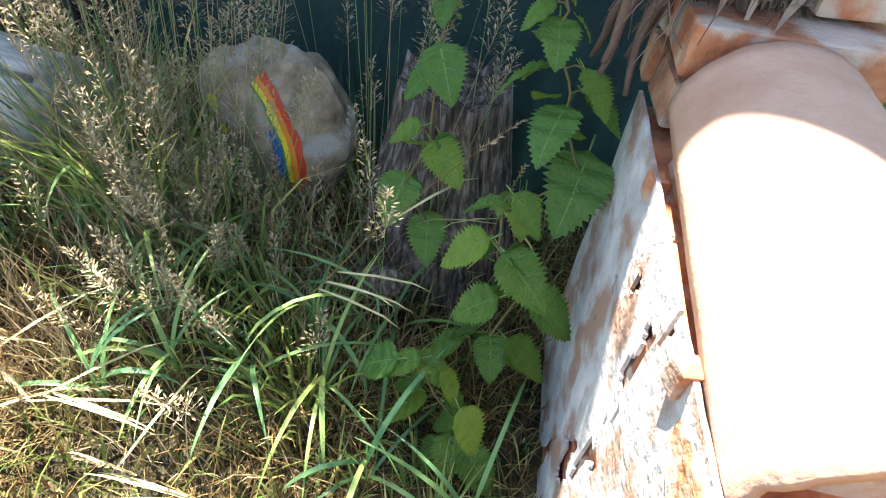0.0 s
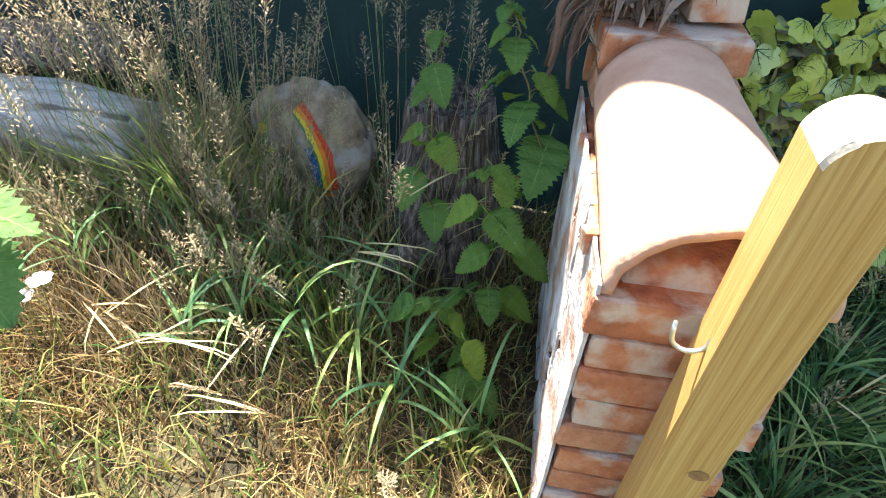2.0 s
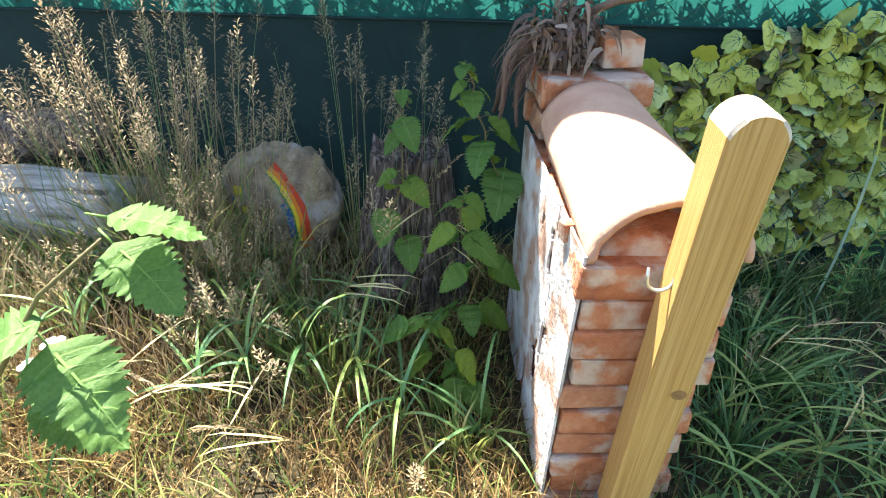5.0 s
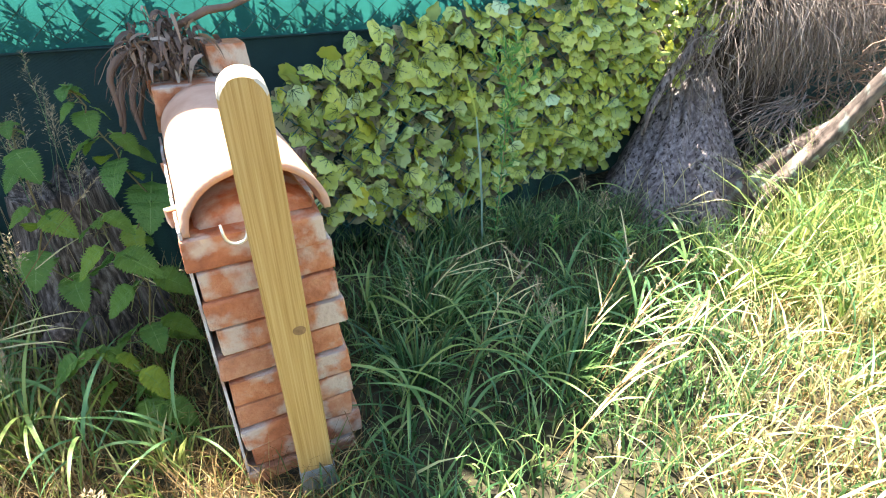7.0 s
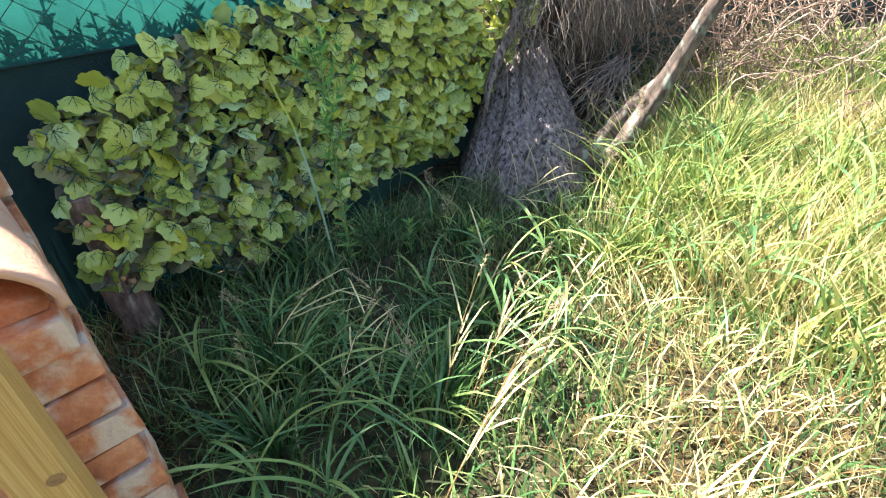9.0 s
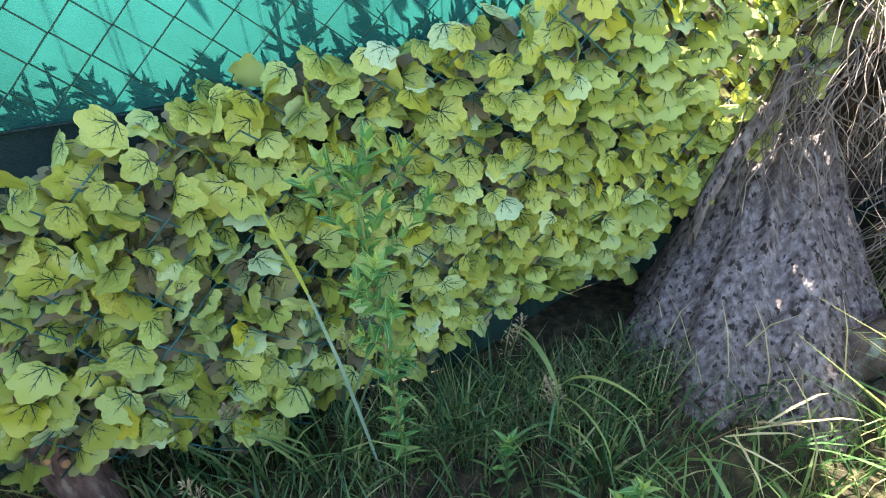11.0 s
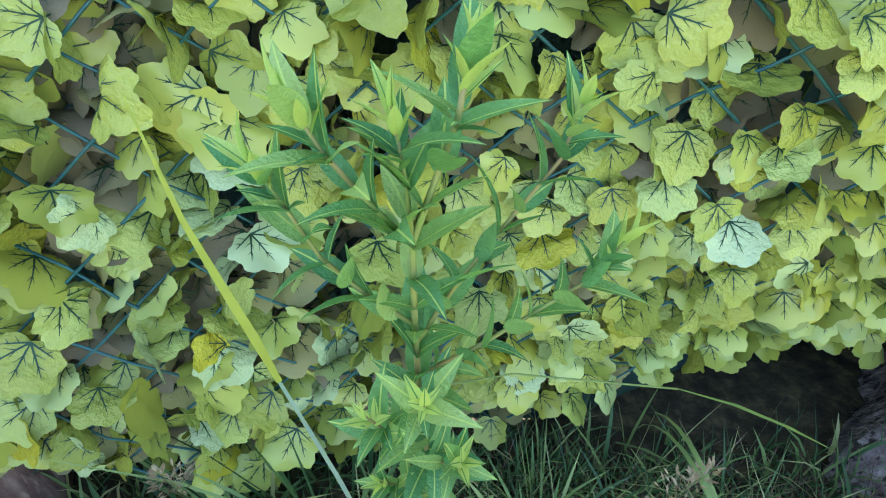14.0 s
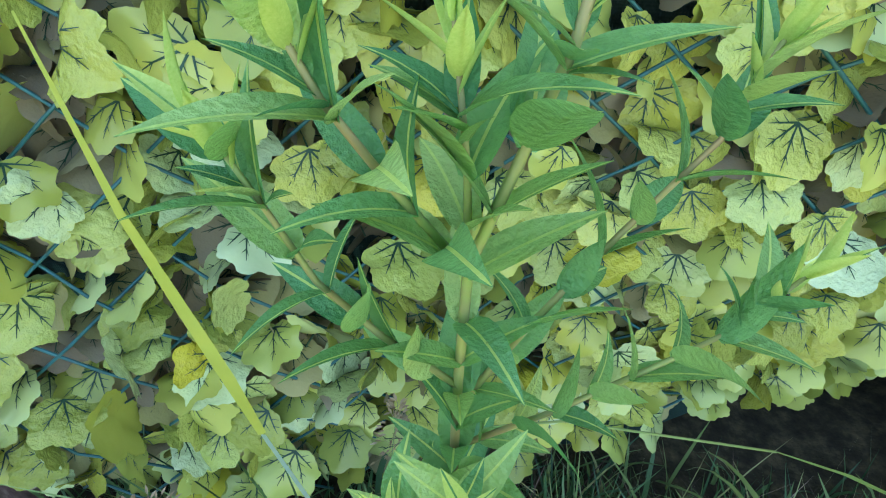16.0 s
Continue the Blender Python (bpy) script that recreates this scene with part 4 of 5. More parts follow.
def build_withered():
    rng = random.Random(13)
    plant = thing("withered_plant", (-0.06, 0.67, 0.90), "withered grey-brown plant hanging over the wall top", "plant")
    for k in range(7):
        g = Geo()
        p = Vector((rng.uniform(-0.05, 0.06), rng.uniform(-0.05, 0.08), rng.uniform(-0.02, 0.03)))
        way = Vector((rng.uniform(-1, -0.1), rng.uniform(-0.5, 0.3), rng.uniform(0.2, 0.7)))
        pts = [p.copy()]
        for i in range(9):
            way += Vector((rng.gauss(-0.02, 0.2), rng.gauss(0, 0.2), -0.26))
            p = p + way.normalized() * 0.03
            p.x = min(p.x, 0.08)
            pts.append(p.copy())
        g.tube(pts, [0.012 - 0.0008 * i for i in range(10)], 7, wobble=0.15)
        part("twisted_stem", g, M_DEAD, plant)
    rosette = Geo()
    for i in range(300):
        a, e = rng.uniform(0, 2 * math.pi), rng.uniform(-0.5, 1.3)
        c = Vector((rng.gauss(0.015, 0.045), rng.gauss(0.01, 0.04), 0.045 + rng.gauss(0, 0.032)))
        d = Vector((math.cos(a) * math.cos(e), math.sin(a) * math.cos(e), math.sin(e)))
        L = rng.uniform(0.045, 0.10)
        pts = [c + d * L * t * (1 - 0.25 * t) + Vector((0, 0, -0.055)) * t * t * t for t in (0, 0.3, 0.6, 0.85, 1.0)]
        side = d.cross(Vector((rng.gauss(0, 1), rng.gauss(0, 1), 1))).normalized()
        w = rng.uniform(0.003, 0.009)
        rosette.strip(pts, [w * 0.6, w, w, w * 0.6, 0.0006], side, 0, 0.5)
    tagged(part("withered_foliage", rosette, M_DEAD, plant, "shrivelled brown leaves"), kind="stuff")
    hang = Geo()
    for i in range(48):
        p = Vector((rng.uniform(-0.09, -0.03), rng.uniform(-0.10, 0.12), rng.uniform(-0.03, 0.08)))
        pts = [p.copy()]
        way = Vector((-0.5, rng.gauss(-0.2, 0.4), 0.1))
        for k in range(6):
            way += Vector((rng.gauss(0.05, 0.25), rng.gauss(0, 0.25), -0.3))
            p = p + way.normalized() * rng.uniform(0.015, 0.035)
            pts.append(p.copy())
        hang.tube(pts, [0.0019 - 0.0002 * k for k in range(7)], 4, cap=False)
    tagged(part("root_fringe", hang, M_DEAD, plant, "dry hanging rootlets"), kind="stuff")
    st = Geo()
    st.tube([(0.06, 0.0, 0.10), (0.14, 0.0, 0.135), (0.2, 0.01, 0.14), (0.26, 0.02, 0.16), (0.3, 0.03, 0.2)], [0.01, 0.011, 0.01, 0.008, 0.006], 7, wobble=0.1)
    part("bent_branch", st, M_DEAD, plant, "pale bent dry branch")


build_withered()

# ---- nettles ----
NETTLE_LEAVES = [ovate_leaf(1.0, 0.82, 15, 0.15, 0.30, s).mesh("leaf", [M_NETTLE, M_VEIN_PALE]) for s in range(4)]


def build_nettle(base, nodes, seed):
    """nodes: (x, y, z, leaf length); a stem climbs through their middle and each carries leaves."""
    rng = random.Random(seed)
    plant = thing("nettle", base, "green nettle with broad toothed leaves beside the brick wall", "plant", "nettles by the wall")
    b = Vector(base)
    ns = [Vector(n[:3]) - b for n in nodes]
    mid = [Vector((0, 0, 0))]
    for z in sorted({round(n.z, 2) for n in ns}):
        near = [n for n in ns if abs(n.z - z) < 0.09]
        c = sum(near, Vector()) / len(near)
        mid.append(Vector((c.x, c.y + 0.03, z)))
    g = Geo()
    g.tube(mid, [0.0032 - 0.0012 * i / len(mid) for i in range(len(mid))], 6)
    part("stem", g, M_STEM, plant)
    for n, full in zip(ns, nodes):
        s = full[3] * 1.3
        stem = min(mid, key=lambda q: (q - n).length + (0 if q.z > n.z - 0.02 else 0.05))
        out = n - stem
        yaw = math.degrees(math.atan2(-out.x, out.y)) if out.length > 0.015 else rng.uniform(120, 240)
        if abs(yaw) < 70:
            yaw = 180 - yaw * 0.6
        m = Matrix.Translation(n) @ pose(0, 0, 0, 0, 0, yaw) @ pose(0, 0, 0, rng.uniform(-38, -8), rng.uniform(-16, 16), 0) @ Matrix.Translation((0, -0.45 * s, 0)) @ Matrix.Scale(s, 4)
        part("leaf", NETTLE_LEAVES[rng.randrange(4)], None, plant, m=m)
        twin = Matrix.Translation(stem + (stem - n) * 0.6 + Vector((0, -0.01, -0.015))) @ pose(0, 0, 0, 0, 0, yaw + 160 + rng.uniform(-30, 30)) @ pose(0, 0, 0, rng.uniform(-40, -10), rng.uniform(-16, 16), 0) @ Matrix.Translation((0, -0.2 * s, 0)) @ Matrix.Scale(s * rng.uniform(0.6, 0.95), 4)
        part("leaf", NETTLE_LEAVES[rng.randrange(4)], None, plant, m=twin)
        stalk = Geo()
        stalk.tube([stem, stem.lerp(m.translation, 0.5) + Vector((0, 0, 0.006)), m.translation], 0.0014, 4, cap=False)
        part("leaf_stalk", stalk, M_STEM, plant)
    top = mid[-1]
    for i in range(6):
        m = Matrix.Translation(top) @ pose(0, 0, 0, 0, 0, 60 * i + rng.uniform(-20, 20)) @ pose(0, 0, 0, rng.uniform(-10, 35), 0, 0) @ Matrix.Scale(rng.uniform(0.022, 0.04), 4)
        part("leaf", NETTLE_LEAVES[i % 4], None, plant, m=m)
    bud = Geo()
    for i in range(26):
        p = top + Vector((rng.gauss(0, 0.008), rng.gauss(0, 0.008), rng.gauss(-0.02, 0.012)))
        bud.tube([p, p + Vector((rng.gauss(0, 0.008), rng.gauss(0, 0.008), rng.gauss(0.0, 0.006)))], 0.0014, 4, cap=False)
    part("bud_cluster", bud, M_STEM, plant, "reddish-brown bud cluster")


build_nettle((-0.46, 0.64, 0.0), [(-0.45, 0.61, 0.69, 0.085), (-0.50, 0.62, 0.65, 0.06), (-0.52, 0.62, 0.54, 0.06), (-0.43, 0.60, 0.51, 0.085), (-0.53, 0.61, 0.38, 0.10), (-0.46, 0.62, 0.28, 0.10), (-0.47, 0.64, 0.78, 0.045)], 1)
build_nettle((-0.23, 0.64, 0.0), [(-0.30, 0.60, 0.87, 0.05), (-0.31, 0.60, 0.82, 0.05), (-0.27, 0.60, 0.79, 0.07), (-0.32, 0.62, 0.71, 0.08), (-0.19, 0.58, 0.73, 0.07), (-0.17, 0.60, 0.69, 0.07), (-0.245, 0.58, 0.645, 0.095), (-0.175, 0.57, 0.55, 0.13), (-0.26, 0.62, 0.42, 0.08)], 2)
build_nettle((-0.26, 0.46, 0.0), [(-0.24, 0.46, 0.55, 0.07), (-0.335, 0.43, 0.46, 0.085), (-0.22, 0.42, 0.44, 0.10), (-0.295, 0.42, 0.33, 0.085), (-0.15, 0.44, 0.35, 0.10), (-0.35, 0.42, 0.16, 0.095), (-0.24, 0.42, 0.19, 0.08), (-0.17, 0.43, 0.21, 0.09)], 3)
build_nettle((-0.32, 0.33, 0.0), [(-0.45, 0.31, 0.21, 0.085), (-0.40, 0.31, 0.23, 0.07), (-0.38, 0.30, 0.10, 0.085), (-0.29, 0.30, 0.10, 0.07), (-0.235, 0.27, 0.14, 0.085), (-0.265, 0.25, 0.05, 0.08), (-0.20, 0.25, 0.03, 0.09), (-0.30, 0.26, 0.01, 0.07)], 4)

# ---- lance-leaved weed in front of the vine screen ----
LANCE = [lance_leaf(0.34, 0.15 + 0.1 * k, 0.3, k).mesh("leaf", [M_WEED, M_WEED_YOUNG]) for k in range(4)]
LANCE_YOUNG = [lance_leaf(0.26, 0.05, 0.5, k + 9).mesh("leaf", [M_WEED_YOUNG, M_WEED]) for k in range(2)]


def build_weed(at, stem_pts, branches, seed, scale=1.0, leaf_size=0.85):
    rng = random.Random(seed)
    plant = thing("willow_weed", at, "fresh green willow-leaved weed growing before the vine screen", "plant", "weeds before the screen")
    b = Vector(at)

    def shoot(pts, r, gap, leaf, tip):
        pts = [Vector(p) - b for p in pts]
        g = Geo()
        g.tube(pts, [r * (1 - 0.5 * i / (len(pts) - 1)) for i in range(len(pts))], 6)
        part("stem", g, M_WEED_STEM, plant)
        length = sum((q - p).length for p, q in zip(pts, pts[1:]))
        d, k, turn = gap * 0.7, 0, rng.uniform(0, 90)
        while d < length - gap * 0.3:
            rest = d
            for p, q in zip(pts, pts[1:]):
                if rest <= (q - p).length:
                    break
                rest -= (q - p).length
            way = (q - p).normalized()
            c = p + way * rest
            turn += 90
            for s in (0, 180):
                base = way.to_track_quat("Z", "Y").to_matrix().to_4x4()
                m = Matrix.Translation(c) @ base @ pose(0, 0, 0, 0, 0, turn + s + rng.uniform(-15, 15)) @ pose(0, 0, 0, rng.uniform(28, 68), 0, 0) @ Matrix.Scale(leaf * rng.uniform(0.75, 1.2), 4)
                part("leaf", LANCE[rng.randrange(4)], None, plant, m=m)
            d += gap
            k += 1
        way = (pts[-1] - pts[-2]).normalized()
        base = way.to_track_quat("Z", "Y").to_matrix().to_4x4()
        for i in range(tip):
            m = Matrix.Translation(pts[-1] - way * 0.004 * i * scale) @ base @ pose(0, 0, 0, 0, 0, 77 * i) @ pose(0, 0, 0, rng.uniform(48, 78) - 3 * i, 0, 0) @ Matrix.Scale(leaf * rng.uniform(0.4, 0.75), 4)
            part("leaf", (LANCE_YOUNG if i < tip * 0.6 else LANCE)[i % 2], None, plant, m=m)
    shoot(stem_pts, 0.0032 * scale, 0.026 * scale, 0.072 * scale * leaf_size, 12)
    for br in branches:
        shoot(br, 0.0018 * scale, 0.021 * scale, 0.062 * scale * leaf_size, 10)


build_weed((1.085, 0.90, -0.05),
           [(1.085, 0.90, -0.05), (1.087, 0.88, 0.25), (1.085, 0.85, 0.47), (1.083, 0.832, 0.625), (1.084, 0.828, 0.708), (1.086, 0.826, 0.775), (1.100, 0.832, 0.815), (1.112, 0.838, 0.85), (1.118, 0.842, 0.885)],
           [[(1.086, 0.826, 0.772), (1.062, 0.815, 0.815), (1.048, 0.806, 0.845), (1.036, 0.806, 0.872)],
            [(1.086, 0.826, 0.775), (1.084, 0.828, 0.815), (1.079, 0.83, 0.858)],
            [(1.084, 0.828, 0.70), (1.052, 0.824, 0.735), (1.030, 0.822, 0.765), (1.017, 0.821, 0.80), (1.004, 0.82, 0.832)],
            [(1.084, 0.830, 0.68), (1.112, 0.840, 0.73), (1.145, 0.857, 0.772), (1.172, 0.865, 0.810), (1.180, 0.865, 0.848)],
            [(1.083, 0.832, 0.64), (1.130, 0.838, 0.672), (1.178, 0.845, 0.712), (1.201, 0.851, 0.728), (1.218, 0.852, 0.762)],
            [(1.083, 0.832, 0.60), (1.088, 0.80, 0.645), (1.094, 0.778, 0.682)],
            [(1.084, 0.838, 0.55), (1.062, 0.81, 0.595), (1.050, 0.795, 0.638)],
            [(1.085, 0.845, 0.50), (1.108, 0.815, 0.54), (1.118, 0.80, 0.575)],
            [(1.085, 0.855, 0.43), (1.060, 0.83, 0.47), (1.045, 0.815, 0.505)],
            [(1.085, 0.86, 0.36), (1.115, 0.83, 0.40), (1.13, 0.82, 0.43)]], 6, 1.0, 0.74)
build_weed((1.56, 0.62, -0.05), [(1.56, 0.62, -0.05), (1.56, 0.61, 0.03), (1.565, 0.605, 0.10)], [[(1.56, 0.61, 0.0), (1.53, 0.6, 0.05), (1.51, 0.6, 0.09)]], 16, 0.9)
build_weed((1.40, 0.42, -0.05), [(1.40, 0.42, -0.05), (1.41, 0.42, 0.03), (1.41, 0.415, 0.09)], [], 17, 0.8)
build_weed((1.32, 0.80, -0.05), [(1.32, 0.80, -0.05), (1.32, 0.80, 0.05), (1.325, 0.79, 0.12)], [], 18, 0.8)


def build_bent_blade():
    blade = thing("bent_grass_blade", (0.93, 0.90, -0.03), "long folded grass blade, yellow-green above its pale lower part", "grass")
    g = Geo()
    b = Vector((0.93, 0.90, -0.03))
    lower = [Vector(p) - b for p in ((1.02, 0.90, -0.03), (1.002, 0.875, 0.22), (0.985, 0.862, 0.41), (0.961, 0.852, 0.595))]
    g.strip(lower, [0.003, 0.0045, 0.0045, 0.003], (0.9, -0.3, 0.2), 0, 0.3)
    part("lower_blade", g, M_BLADE_PALE, blade, "pale blue-green lower blade")
    g = Geo()
    upper = [Vector(p) - b for p in ((0.961, 0.852, 0.595), (0.951, 0.855, 0.645), (0.938, 0.86, 0.692), (0.924, 0.864, 0.755), (0.914, 0.87, 0.842))]
    g.strip(upper, [0.003, 0.0045, 0.004, 0.0025, 0.0006], (0.85, 0.2, 0.4), 0, 0.3)
    part("upper_blade", g, M_BLADE, blade, "yellow-green upper blade")

    base = Vector((1.04, 0.98, -0.03))
    arch = thing("bent_grass_blade", base, "thin green grass stem arching low with a folded pale blade", "grass")
    g = Geo()
    g.tube([Vector(p) - base for p in ((1.04, 0.98, -0.03), (1.06, 0.965, 0.30), (1.10, 0.955, 0.46), (1.17, 0.95, 0.492), (1.35, 0.95, 0.478))], [0.0016, 0.0015, 0.0014, 0.0012, 0.0011], 5)
    part("stem", g, M_BROAD, arch)
    g = Geo()
    g.strip([Vector(p) - base for p in ((1.35, 0.95, 0.478), (1.42, 0.95, 0.452), (1.49, 0.95, 0.415), (1.564, 0.95, 0.369))], [0.0016, 0.0042, 0.0036, 0.0004], (0.2, -0.4, 0.9), 0, 0.2)
    part("blade", g, M_BROAD, arch)


build_bent_blade()


# ---- hazel twig ----
def build_hazel():
    rng = random.Random(3)
    base = (-0.98, -0.50, -0.0)
    twig = thing("hazel_sapling", base, "young hazel shoot with broad sunlit leaves", "plant")
    b = Vector(base)
    g = Geo()
    g.tube([Vector(p) - b for p in ((-0.98, -0.50, 0.0), (-0.91, -0.47, 0.4), (-0.80, -0.42, 0.72), (-0.71, -0.39, 0.845), (-0.63, -0.36, 0.91))], [0.006, 0.005, 0.004, 0.003, 0.002], 6)
    part("stem", g, M_STEM, twig)
    me = ovate_leaf(1.0, 0.85, 13, 0.1, 0.22, 5).mesh("leaf", [M_HAZEL, M_VEIN_PALE])
    for x, y, z, s, yaw, dip in ((-0.655, -0.345, 0.885, 0.105, -75, -8), (-0.665, -0.34, 0.845, 0.115, -112, -28), (-0.74, -0.40, 0.77, 0.12, 125, -14), (-0.75, -0.40, 0.73, 0.14, -118, -30), (-0.78, -0.41, 0.66, 0.13, -100, -30)):
        m = Matrix.Translation(Vector((x + 0.03, y, z + 0.045)) - b) @ pose(0, 0, 0, 0, 0, yaw) @ pose(0, 0, 0, dip, rng.uniform(-12, 12), 0) @ Matrix.Scale(s, 4)
        part("leaf", me, None, twig, m=m)


build_hazel()


def build_flower():
    rng = random.Random(2)
    base = (-1.29, 0.0, 0.03)
    fl = thing("white_flower", base, "small white five-petalled flowers in dry grass", "flower")
    for dx, dy, dz in ((0, 0, 0.24), (0.07, 0.02, 0.30)):
        g = Geo()
        g.tube([(0, 0, 0), (dx * 0.5, dy, dz * 0.6), (dx, dy, dz)], 0.0015, 5)
        part("stem", g, M_STEM, fl)
        for i in range(5):
            p = Geo()
            a = 2 * math.pi * i / 5
            d = Vector((math.cos(a), math.sin(a), 0.15))
            s = Vector((-math.sin(a), math.cos(a), 0))
            c = Vector((dx, dy, dz))
            p.strip([c + d * 0.002, c + d * 0.012, c + d * 0.022, c + d * 0.028], [0.003, 0.010, 0.013, 0.007], s, 0, 0.15)
            part("petal", p, M_PETAL, fl)


build_flower()

# ---- grasses ----


def blades(rows):
    """One mesh of many curved, tapering grass blades: rows of root, height, lean, width and turn."""
    verts, faces = [], []
    for x, y, z, h, lx, ly, w, turn in rows:
        k = len(verts)
        cx, cy = math.cos(turn) * w, math.sin(turn) * w
        for t, ww in ((0.0, 0.8), (0.35, 1.0), (0.7, 0.75)):
            px, py, pz = x + lx * t * t, y + ly * t * t, z + h * t * (1 - 0.18 * t)
            verts += [(px - cx * ww, py - cy * ww, pz), (px + cx * ww, py + cy * ww, pz)]
        verts.append((x + lx, y + ly, z + h * 0.82))
        faces += [(k, k + 1, k + 3, k + 2), (k + 2, k + 3, k + 5, k + 4), (k + 4, k + 5, k + 6)]
    g = Geo()
    g.v, g.f, g.s = verts, faces, [0] * len(faces)
    return g


def in_pillar(x, y):
    return -0.16 < x < 0.32 and -0.03 < y < 0.85 and -0.03 - 0.16 * y < x < 0.30 - 0.15 * y


def build_field(name, count, area, height, width, material, label, seed, keep=None, lean=0.7, flat=0.0):
    rng = random.Random(seed)
    rows = []
    while len(rows) < count:
        x, y = rng.uniform(area[0], area[1]), rng.uniform(area[2], area[3])
        d = keep(x, y) if keep else 1.0
        if in_pillar(x, y) or y > fence_y(x) - 0.03 or rng.random() > d * (0.55 + 0.6 * noise.noise((x * 3, y * 3, seed))) * 1.3:
            continue
        h = rng.uniform(*height) * (0.75 + 0.6 * noise.noise((x * 2, y * 2, seed + 3)) * 0.6)
        a = rng.uniform(0, 2 * math.pi)
        s = h * rng.uniform(0.2, lean)
        if flat and rng.random() < flat:
            h, s = h * 0.18, h * rng.uniform(0.6, 1.1)
        rows.append((x, y, ground_z(x, y) - 0.005, h, s * math.cos(a), s * math.sin(a), rng.uniform(*width), rng.uniform(0, math.pi)))
    solo(name, blades(rows), material, label, "grass", kind="stuff")


def right_side(x, y):
    """Thick beside the wall, trodden bare in front of the tall weed."""
    bare = math.hypot(x - 1.05, y - 0.58)
    return smooth01(0.0, 0.35, x) * smooth01(0.03, 0.12, bare)


def sunny_side(x, y):
    """Keeps pale grass to the sunlit side, so sunlight is put into its colour."""
    return 0.08 + 0.92 * smooth01(-0.08, 0.12, 0.62 * x - 0.98 - y)


def left_side(x, y):
    return 1.0 - 0.75 * smooth01(-0.1, 0.35, x)


build_field("meadow_grass", 14500, (0.1, 3.4, -1.3, 1.2), (0.06, 0.24), (0.0016, 0.0048), M_GRASS_SHADE, "dense green meadow grass in shade beside the screen", 31, right_side, 0.9)
build_field("meadow_grass", 16000, (-5.0, 7.0, -5.0, 1.15), (0.06, 0.2), (0.003, 0.008), M_GRASS, "short grass of the wide lawn", 30, lambda x, y: 0.0 if (-2.6 < x < 4.5 and y > -1.7) else 1.0, 0.9)
build_field("meadow_grass", 1800, (0.95, 2.1, 0.86, 1.14), (0.10, 0.26), (0.0008, 0.0024), M_GRASS_SHADE, "thin grass under the hem of the screen", 41, None, 1.0)
build_field("straw_thatch", 1500, (0.95, 2.15, 0.80, 1.14), (0.10, 0.24), (0.0006, 0.0014), M_DEAD, "fine dead roots and stems on dark soil", 42, None, 1.0, 0.3)
build_field("meadow_grass", 9000, (1.9, 5.2, -1.8, 1.6), (0.15, 0.55), (0.0024, 0.0085), M_GRASS, "tall sunlit green grass on the sunny side", 32, lambda x, y: smooth01(-0.10, 0.10, 0.72 * x - 1.14 - y), 0.6)
build_field("meadow_grass", 6500, (-2.6, 0.2, -0.9, 1.15), (0.07, 0.28), (0.0012, 0.0036), M_GRASS, "green grass growing through dry straw", 33, None, 0.9)
build_field("straw_thatch", 34000, (-2.6, 0.3, -1.0, 1.1), (0.08, 0.28), (0.0010, 0.0022), M_STRAW, "golden dry straw lying over the ground", 34, left_side, 1.0, 0.55)
build_field("straw_thatch", 15000, (0.1, 4.0, -1.8, 0.9), (0.10, 0.28), (0.0008, 0.0018), M_STRAW, "pale dry grass among the green", 35, lambda x, y: max(0.0, sunny_side(x, y) - 0.07), 1.0, 0.5)
build_field("straw_thatch", 900, (1.32, 1.62, 0.28, 0.54), (0.10, 0.26), (0.0008, 0.0018), M_STRAW, "matted brown straw on a bare patch", 43, None, 1.0, 0.85)
build_field("standing_straw", 2400, (-1.95, -0.42, 0.02, 0.85), (0.18, 0.42), (0.0008, 0.0017), M_SEED, "thin dry upright grass stems among the green", 36, None, 0.45)
build_field("standing_straw", 300, (-1.42, -0.98, 0.42, 0.74), (0.3, 0.62), (0.0012, 0.0024), M_SEED, "thicket of dry brown grass stems beside the stone", 38, None, 0.35)
build_field("standing_straw", 8000, (0.5, 4.2, -1.7, 0.35), (0.08, 0.30), (0.0014, 0.0046), M_BLADE_DRY, "dry grass paled to show full sun", 37, sunny_side, 1.0, 0.4)
build_field("standing_straw", 3400, (1.9, 3.9, -0.9, 1.15), (0.25, 0.62), (0.0010, 0.0028), M_BLADE_DRY, "tall pale yellow grass before the brushwood", 39, sunny_side, 0.5)


